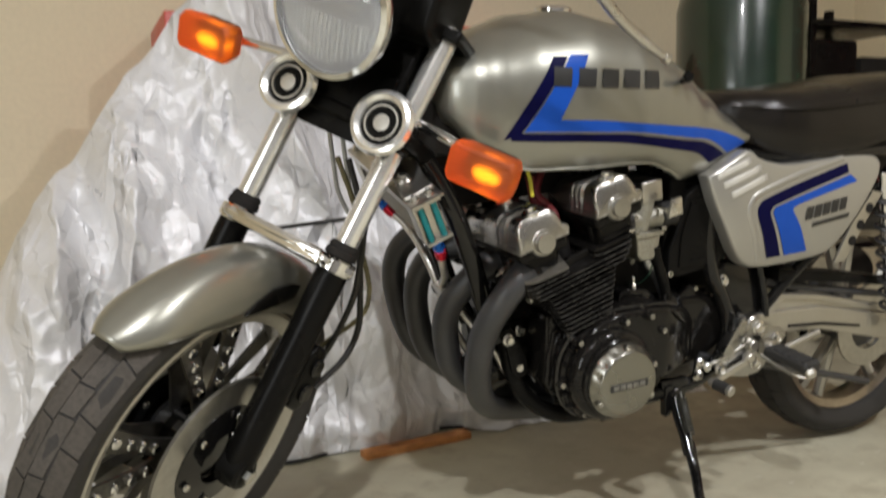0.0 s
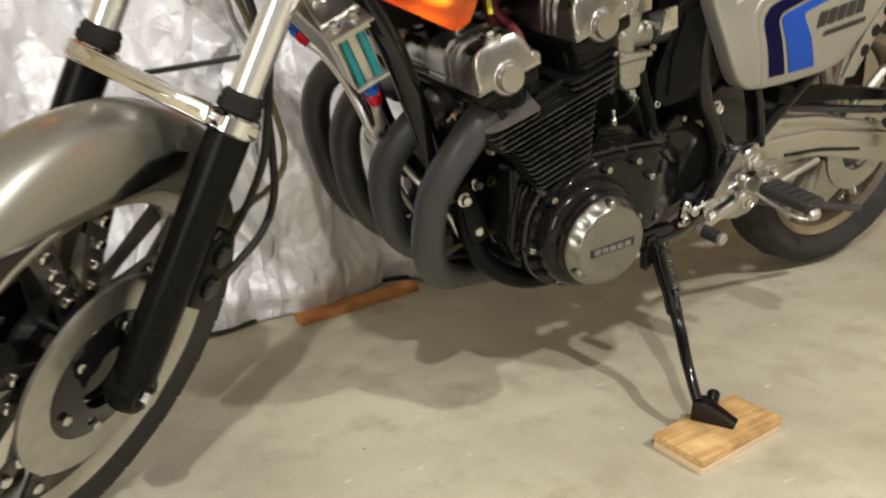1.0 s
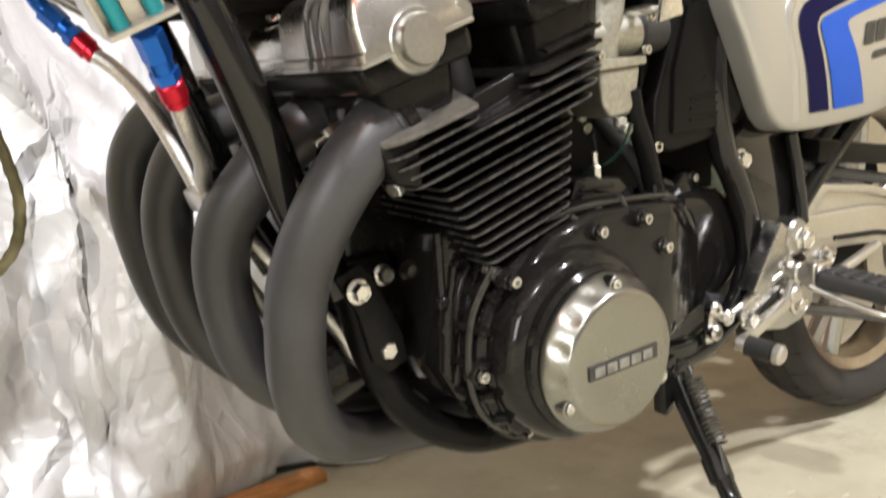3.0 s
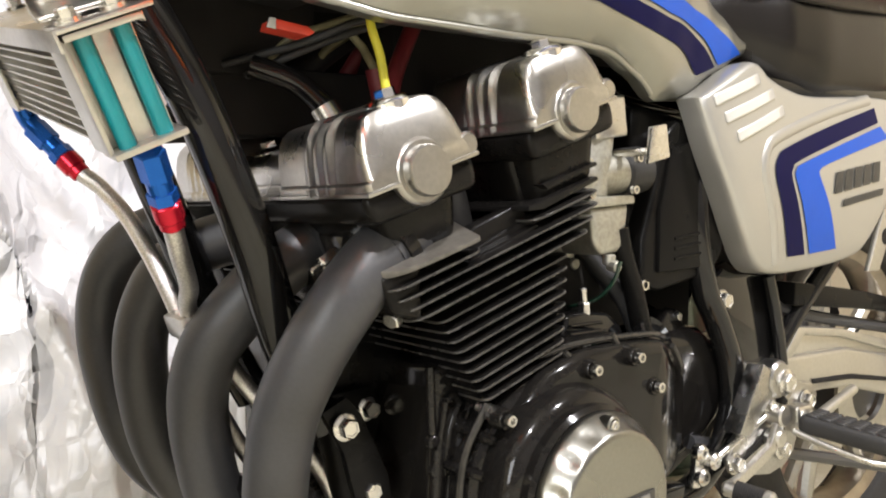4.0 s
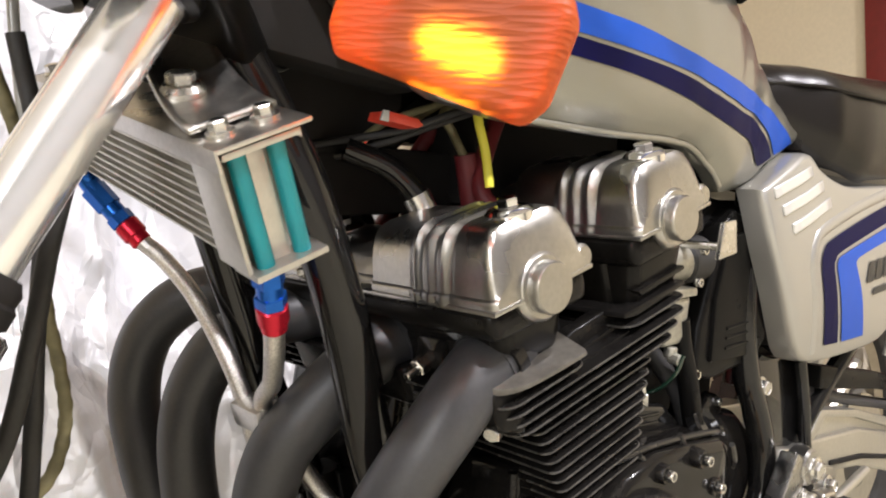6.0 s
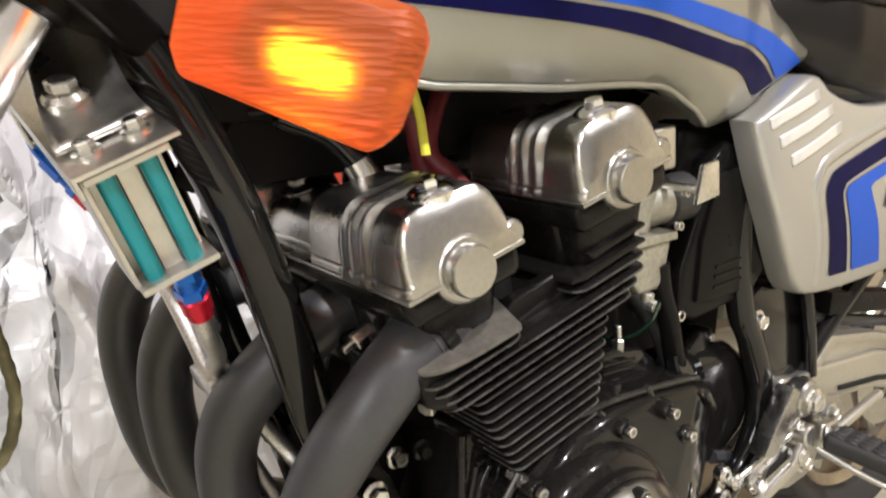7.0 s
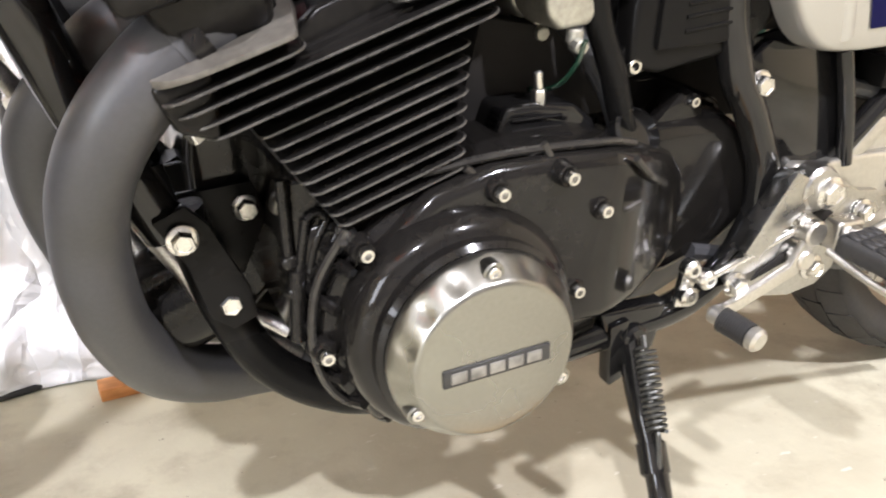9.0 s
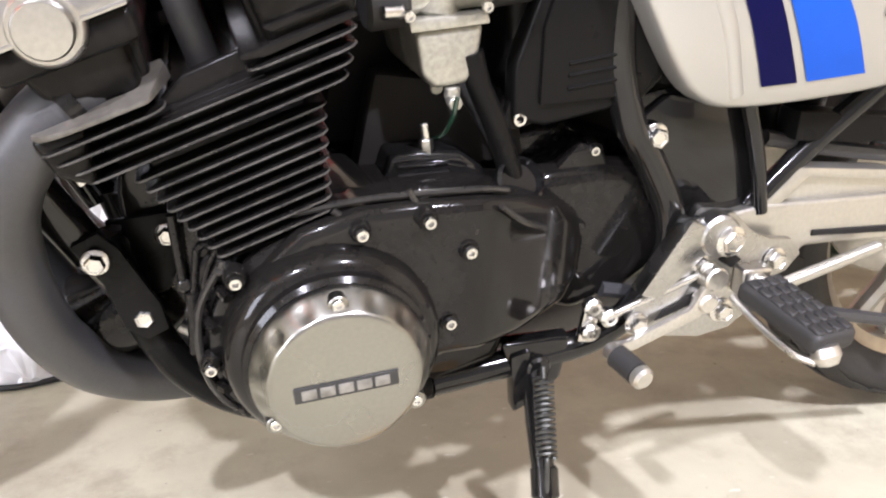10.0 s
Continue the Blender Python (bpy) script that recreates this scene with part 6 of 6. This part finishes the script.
def fitting(p, d, name="hose_fitting"):
    """Blue elbow and red collar of a braided hose."""
    p, d = Vector(p), Vector(d).normalized()
    f = part(name, merge(rod(p, p + d * 0.022, 0.0106, 6, 0.001), rod(p + d * 0.020, p + d * 0.032, 0.0088, 18, 0.001), rod(p + d * 0.030, p + d * 0.040, 0.0106, 6, 0.001)), ANOBLUE, cooler, "blue anodised fitting")
    part("collar", merge(rod(p + d * 0.039, p + d * 0.055, 0.0106, 10, 0.002), rod(p + d * 0.050, p + d * 0.062, 0.0088, 18, 0.002)), ANORED, f, "red anodised collar")
    return p + d * 0.058


h1 = fitting((0.536, -0.095, 0.622), (0.40, 0.42, -0.81))
h2 = fitting((0.516, 0.160, 0.658), (0.55, -0.46, -0.70))
part("hose_elbow", tube([(0.520, 0.156, 0.653), (0.511, 0.160, 0.666), (0.504, 0.150, 0.682), (0.502, 0.138, 0.700)], 0.0085, 14), ANOBLUE, cooler, "blue anodised elbow")
part("oil_hose", tube([h1, h1 + Vector((0.011, 0.016, -0.022)), (0.588, -0.024, 0.527), (0.603, 0.008, 0.496), (0.654, 0.0, 0.428), (0.665, -0.03, 0.408), (0.689, -0.045, 0.373), (0.708, -0.05, 0.341), (0.77, -0.05, 0.285)], 0.0072, 14), BRAID, cooler, "braided steel oil hose")
part("oil_hose", tube([h2, h2 + Vector((0.016, -0.016, -0.016)), (0.580, 0.085, 0.570), (0.599, 0.045, 0.510), (0.628, 0.040, 0.43), (0.68, 0.02, 0.345), (0.77, -0.02, 0.29)], 0.0072, 14), BRAID, cooler, "braided steel oil hose")
part("hose_clamp", moved(box(-0.012, 0.012, -0.022, 0.022, -0.010, 0.010, 0.004), Matrix.Translation((0.603, 0.020, 0.493)) @ Matrix.Rotation(radians(-20), 4, "Y")), CASTALU, cooler)

# -- rear: swingarm, wheel, foot control --
ARM = prism([(1.225, 0.398), (1.232, 0.412), (1.266, 0.408), (1.296, 0.413), (1.45, 0.412), (1.70, 0.370), (1.75, 0.345), (1.75, 0.300), (1.69, 0.308), (1.46, 0.358), (1.395, 0.362), (1.356, 0.362), (1.332, 0.333), (1.312, 0.329), (1.272, 0.344)], -0.100, -0.066, 0.006, 3)
swing = part("swingarm", merge(ARM, mirrored(ARM.copy())), RAWALU, bike, "brushed aluminium swingarm")
# dark strip laid on the arm in place of a shaded slot
part("arm_slot", prism([(1.360, 0.380), (1.46, 0.376), (1.58, 0.358), (1.58, 0.352), (1.46, 0.369), (1.360, 0.374)], -0.1025, -0.099, 0.001), DARK, swing)
part("arm_brace", prism([(1.297, 0.411), (1.319, 0.433), (1.332, 0.448), (1.345, 0.447), (1.44, 0.438), (1.66, 0.394), (1.68, 0.374), (1.655, 0.380), (1.44, 0.427), (1.345, 0.437), (1.329, 0.420), (1.318, 0.411)], -0.098, -0.074, 0.003), RAWALU, swing)
part("arm_web", prism([(1.320, 0.411), (1.332, 0.424), (1.346, 0.438), (1.44, 0.428), (1.64, 0.384), (1.62, 0.382), (1.45, 0.410)], -0.090, -0.084, 0.001), RAWALU, swing)

rearset = part("rearset_plate", prism([(1.196, 0.416), (1.246, 0.420), (1.270, 0.398), (1.292, 0.388), (1.318, 0.385), (1.332, 0.368), (1.318, 0.350), (1.294, 0.342), (1.280, 0.308), (1.262, 0.294), (1.229, 0.288), (1.197, 0.293), (1.160, 0.300), (1.147, 0.318), (1.158, 0.336), (1.180, 0.352), (1.198, 0.372)], -0.124, -0.114, 0.003), PLATEALU, bike, "machined aluminium foot control plate")
part("plate_edge", prism([(1.196, 0.420), (1.222, 0.408), (1.219, 0.386), (1.172, 0.342), (1.152, 0.348)], -0.134, -0.112, 0.003), PLATEALU, rearset)
part("pivot_boss", rod((1.228, -0.136, 0.400), (1.228, -0.112, 0.400), 0.0215, 30, 0.003), PLATEALU, rearset)
# dark slabs on the plate's face, drawn for the shade inside its slots
for pts in ([(1.176, 0.314), (1.184, 0.324), (1.222, 0.343), (1.222, 0.330)], [(1.236, 0.372), (1.252, 0.362), (1.262, 0.370), (1.246, 0.382)]):
    part("plate_slot", prism(pts, -0.1258, -0.1235, 0.0008), DARK, rearset)
for x, z, r in ((1.300, 0.366, 0.0105), (1.249, 0.316, 0.0110), (1.156, 0.314, 0.0105), (1.216, 0.372, 0.0080)):
    part("plate_bolt", moved(hexbolt(r * 0.85, 0.010), Matrix.Translation((x, -0.125, z))), ZINC, rearset)
part("pivot_bolt", moved(hexbolt(0.0115, 0.008), Matrix.Translation((1.238, -0.136, 0.396))), ZINC, rearset)
part("plate_strut", rod((1.316, -0.119, 0.331), (1.432, -0.119, 0.363), 0.0066, 14, 0.002), RAWALU, rearset)
lever = part("shift_lever", merge(
    prism([(1.120, 0.291), (1.122, 0.302), (1.145, 0.305), (1.205, 0.330), (1.215, 0.350), (1.222, 0.366), (1.232, 0.362), (1.228, 0.338), (1.216, 0.320), (1.150, 0.294)], -0.140, -0.132, 0.0025),
    rod((1.226, -0.124, 0.360), (1.226, -0.144, 0.360), 0.0125, 18, 0.002), rod((1.222, -0.124, 0.334), (1.222, -0.143, 0.334), 0.010, 18, 0.002)), CASTALU, rearset)
part("shift_peg", tube([(1.1275, -0.146, 0.2950), (1.131, -0.160, 0.2935), (1.134, -0.174, 0.2918)], 0.0118, 18, 12, ripple=0.16, every=1), RUBBER, lever, "ribbed black rubber peg")
part("peg_end", rod((1.134, -0.173, 0.2919), (1.136, -0.185, 0.2908), 0.0112, 18, 0.003), RAWALU, lever)
part("peg_boss", rod((1.124, -0.134, 0.2965), (1.1278, -0.147, 0.2949), 0.0085, 16, 0.002), CASTALU, lever)
part("shift_rod", rod((1.130, -0.116, 0.320), (1.224, -0.128, 0.364), 0.0042, 10), ZINC, lever)
for p in ((1.115, -0.112, 0.304), (1.117, -0.108, 0.329), (1.132, -0.114, 0.319), (1.224, -0.130, 0.364)):
    part("rod_end", turned([(0.0085, 0), (0.0095, 0.003), (0.0095, 0.010), (0.0065, 0.013), (0.0035, 0.013), (0.003, 0.008), (0, 0.008)], (p[0], p[1] + 0.006, p[2]), (0, -1, 0), 18), ZINC, lever)
part("shift_arm", prism([(1.104, 0.292), (1.118, 0.290), (1.126, 0.320), (1.122, 0.334), (1.110, 0.334)], -0.110, -0.102, 0.003), ZINC, lever)
peg = part("footpeg", merge(
    prism([(1.255, 0.366), (1.288, 0.366), (1.290, 0.336), (1.258, 0.334)], -0.142, -0.122, 0.005, 3),
    rod((1.272, -0.122, 0.350), (1.272, -0.152, 0.349), 0.0125, 20, 0.003),
    tube([(1.246, -0.142, 0.340), (1.250, -0.180, 0.330), (1.258, -0.220, 0.322), (1.268, -0.238, 0.321)], 0.0038, 10)), CASTALU, rearset)


PEG = Matrix.Translation((1.276, -0.192, 0.346)) @ Matrix.Rotation(radians(8), 4, "Z") @ Matrix.Rotation(radians(6), 4, "X")
part("peg_rubber", moved(box(-0.0245, 0.0245, -0.050, 0.050, -0.012, 0.0095, 0.009, 4), PEG), RUBBER, peg, "black checkered rubber pad")
knob = part("tread_block", box(-0.0046, 0.0046, -0.0066, 0.0066, 0.007, 0.0112, 0.0012, 1), RUBBER, peg)
knob.matrix_basis = PEG @ Matrix.Translation((-0.016, -0.0390, 0))
for k in range(6):
    for x in (-0.016, -0.0053, 0.0053, 0.016):
        if k or x > -0.01:
            block_copy = knob.copy()
            scene.collection.objects.link(block_copy)
            block_copy.matrix_basis = PEG @ Matrix.Translation((x, -0.0390 + 0.0152 * k, 0))
part("peg_tip", moved(turned([(0.004, 0), (0.012, 0.004), (0.013, 0.012), (0.008, 0.020), (0.0, 0.022)], (0, 0, 0), (0.10, -0.45, -0.75), 16), Matrix.Translation((1.272, -0.236, 0.340))), CASTALU, peg)

RA = Vector((1.770, 0.10, 0.302))
rear = part("rear_wheel", rod(RA + Vector((0, -0.07, 0)), RA + Vector((0, 0.07, 0)), 0.060, 36, 0.006), SATIN, bike, "rear wheel with a bronze-tinted rim")
tyre_r = part("tyre", tyre(RA, 0.302, 0.062), TYRE, rear, "wide black rear tyre", 60)
tagged(part("tread", tread(RA, 0.302, 0.062, 30), TYRE, tyre_r, "", 30), kind="stuff")
part("rim", turned([(0.262, -0.045), (0.246, -0.048), (0.238, -0.036), (0.215, -0.026), (0.210, 0.0), (0.215, 0.026), (0.238, 0.036), (0.246, 0.048), (0.262, 0.045), (0.245, 0.0)], RA, (0, -1, 0), 72, closed=True), BRONZE, rear)
for k in range(5):
    a = radians(72 * k + 30)
    for da in (-10, 10):
        q = RA + Vector((0.222 * math.cos(a + radians(da)), 0, 0.222 * math.sin(a + radians(da))))
        p = RA + Vector((0.05 * math.cos(a), 0, 0.05 * math.sin(a)))
        part("spoke", tube([p, q], 0.014, 8), RAWALU, rear)
part("sprocket", turned([(0.060, -0.004), (0.105, -0.003), (0.105, 0.003), (0.060, 0.004)], RA + Vector((0, -0.078, 0)), (0, -1, 0), 48, closed=True), STEEL, rear)
part("brake_disc", turned([(0.09, -0.003), (0.142, -0.003), (0.142, 0.003), (0.09, 0.003)], RA + Vector((0, 0.074, 0)), (0, -1, 0), 48, closed=True), STEEL, rear)
part("chain", merge(tube([(1.30, -0.078, 0.475), (1.40, -0.078, 0.455), (1.66, -0.078, 0.417)], 0.008, 8), tube([(1.14, -0.078, 0.330), (1.40, -0.078, 0.27), (1.66, -0.078, 0.205)], 0.008, 8)), SATIN, bike)
part("chain_guard", prism([(1.32, 0.505), (1.50, 0.485), (1.78, 0.44), (1.78, 0.425), (1.50, 0.46), (1.32, 0.475)], -0.098, -0.066, 0.004), PLASTIC, bike)
for s in (-1, 1):
    shock = part("shock_absorber", rod((1.560, s * 0.125, 0.705), (1.660, s * 0.125, 0.345), 0.014, 18, 0.002), CHROME, bike, "chrome rear shock absorber")
    part("spring", tube([Vector((1.575 + 0.075 * k / 80 + 0.024 * math.cos(k * 0.7), s * 0.125 + 0.024 * math.sin(k * 0.7), 0.655 - 0.27 * k / 80)) for k in range(81)], 0.0042, 8, 2), SATIN, shock)
hang = part("passenger_peg_bracket", prism([(1.440, 0.515), (1.470, 0.515), (1.520, 0.600), (1.560, 0.660), (1.530, 0.665), (1.480, 0.600)], -0.130, -0.122, 0.003), RAWALU, bike, "drilled aluminium bracket")
# flat dark discs stand in for the shade inside the drilled holes
for x, z in ((1.484, 0.560), (1.503, 0.593), (1.524, 0.628)):
    part("bracket_hole", turned([(0.011, 0), (0.011, 0.0012), (0, 0.0012)], (x, -0.1298, z), (0, -1, 0), 18), DARK, hang)

# side stand
STAND_TOP = Vector((1.066, -0.098, 0.268))
FOOT = BIKE.inverted() @ Vector((0.996, 1.086, 0.058))
stand = part("side_stand", merge(
    tube([STAND_TOP, Vector((1.058, -0.132, 0.226)), Vector((1.052, -0.172, 0.183)), Vector((1.042, -0.205, 0.150)), STAND_TOP.lerp(FOOT, 0.78), FOOT], (0.0125, 0.0085), 16),
    rod((1.056, -0.158, 0.196), (1.050, -0.182, 0.168), 0.0135, 16, 0.006)), GLOSS, bike, "black side stand leg")
part("stand_bracket", merge(prism([(1.028, 0.298), (1.100, 0.298), (1.092, 0.250), (1.070, 0.236), (1.046, 0.240)], -0.105, -0.085, 0.005, 3), prism([(1.036, 0.285), (1.056, 0.290), (1.056, 0.228), (1.042, 0.222)], -0.110, -0.092, 0.003)), GLOSS, stand)
part("pivot_bolt", rod(STAND_TOP + Vector((0, 0.01, 0)), STAND_TOP + Vector((0, -0.014, 0)), 0.013, 18, 0.003), GLOSS, stand)
inv = BIKE.inverted()
part("stand_foot", moved(prism([(-0.030, 0.0), (0.036, 0.0), (0.040, 0.005), (0.008, 0.024), (-0.010, 0.036), (-0.028, 0.034)], -0.014, 0.014, 0.004, 2), inv @ Matrix.Translation((1.010, 1.068, 0.0255)) @ Matrix.Rotation(radians(-60), 4, "Z")), GLOSS, stand)
part("foot_lug", rod(inv @ Vector((1.018, 1.078, 0.040)), inv @ Vector((1.036, 1.088, 0.062)), 0.0105, 14, 0.004), GLOSS, stand)
a, b = Vector((1.066, -0.118, 0.276)), Vector((1.052, -0.174, 0.204))
d = (b - a).normalized()
o1 = d.orthogonal().normalized()
o2 = d.cross(o1)
part("stand_spring", tube([a.lerp(b, 0.12 + 0.80 * k / 150) + (o1 * math.cos(k * 0.62) + o2 * math.sin(k * 0.62)) * 0.0085 for k in range(151)], 0.0018, 6, 2), SPRINGSTEEL, stand, "dull grey coil spring")
part("spring_hook", tube([a, a.lerp(b, 0.12)], 0.0024, 8), SPRINGSTEEL, stand)
part("spring_hook", tube([a.lerp(b, 0.92), b, b + Vector((-0.004, -0.014, -0.03))], 0.0024, 8), SPRINGSTEEL, stand)

# -- things behind the motorcycle --
cab = thing("tool_cabinet", "red metal tool cabinet behind the silver cover", "cabinet")
part("body", box(0.26, 1.62, 2.50, 2.92, 0.0, 1.17, 0.008), RED, cab)
part("drawer_front", box(1.20, 1.60, 2.488, 2.50, 0.98, 1.13, 0.004), RED, cab)
part("side_panel", box(1.12, 1.19, 2.488, 2.50, 0.85, 1.13, 0.004), RAWALU, cab, "bare metal panel")

jar = thing("gas_cylinder", "dark green glossy cylinder standing on the floor", "cylinder")
part("body", turned([(0.19, 0.0), (0.21, 0.02), (0.215, 0.10), (0.215, 1.22), (0.19, 1.34), (0.11, 1.42), (0.05, 1.45)], (2.13, 2.2, 0.0), (0, 0, 1), 40), GREEN, jar)
part("neck", rod((2.13, 2.2, 1.44), (2.13, 2.2, 1.52), 0.035, 18, 0.004), ZINC, jar)
batten = part("wooden_batten", box(2.40, 2.455, 2.26, 2.29, 0.0, 2.1, 0.003), TAN, None)
tagged(batten, "pale tan wooden batten standing on end", "batten")
rack = thing("storage_rack", "black metal rack behind the seat", "rack")
for x in (2.52, 3.02):
    part("upright", box(x, x + 0.03, 2.25, 2.28, 0.0, 1.34, 0.003), PLASTIC, rack)
    part("upright", box(x, x + 0.03, 2.60, 2.63, 0.0, 1.34, 0.003), PLASTIC, rack)
for z in (0.35, 0.85, 1.20):
    part("shelf", box(2.51, 3.06, 2.24, 2.64, z, z + 0.025, 0.003), PLASTIC, rack)
part("bin", box(2.55, 2.80, 2.27, 2.60, 0.876, 1.16, 0.02), PLASTIC, rack)
part("bin", box(2.82, 3.00, 2.27, 2.60, 0.876, 1.10, 0.02), DARK, rack)

door_frame = thing("door_1", "dark red painted door frame in the end wall", "door")
door_frame["kind"] = "structure"
part("jamb", box(3.56, 3.605, 1.93, 2.03, 0.0, 2.15, 0.004), DEEPRED, door_frame)
part("jamb", box(3.56, 3.605, 1.00, 1.10, 0.0, 2.15, 0.004), DEEPRED, door_frame)
part("lintel", box(3.56, 3.605, 1.00, 2.03, 2.15, 2.25, 0.004), DEEPRED, door_frame)
part("door_leaf", box(3.585, 3.605, 1.10, 1.93, 0.005, 2.15, 0.004), DEEPRED, door_frame)
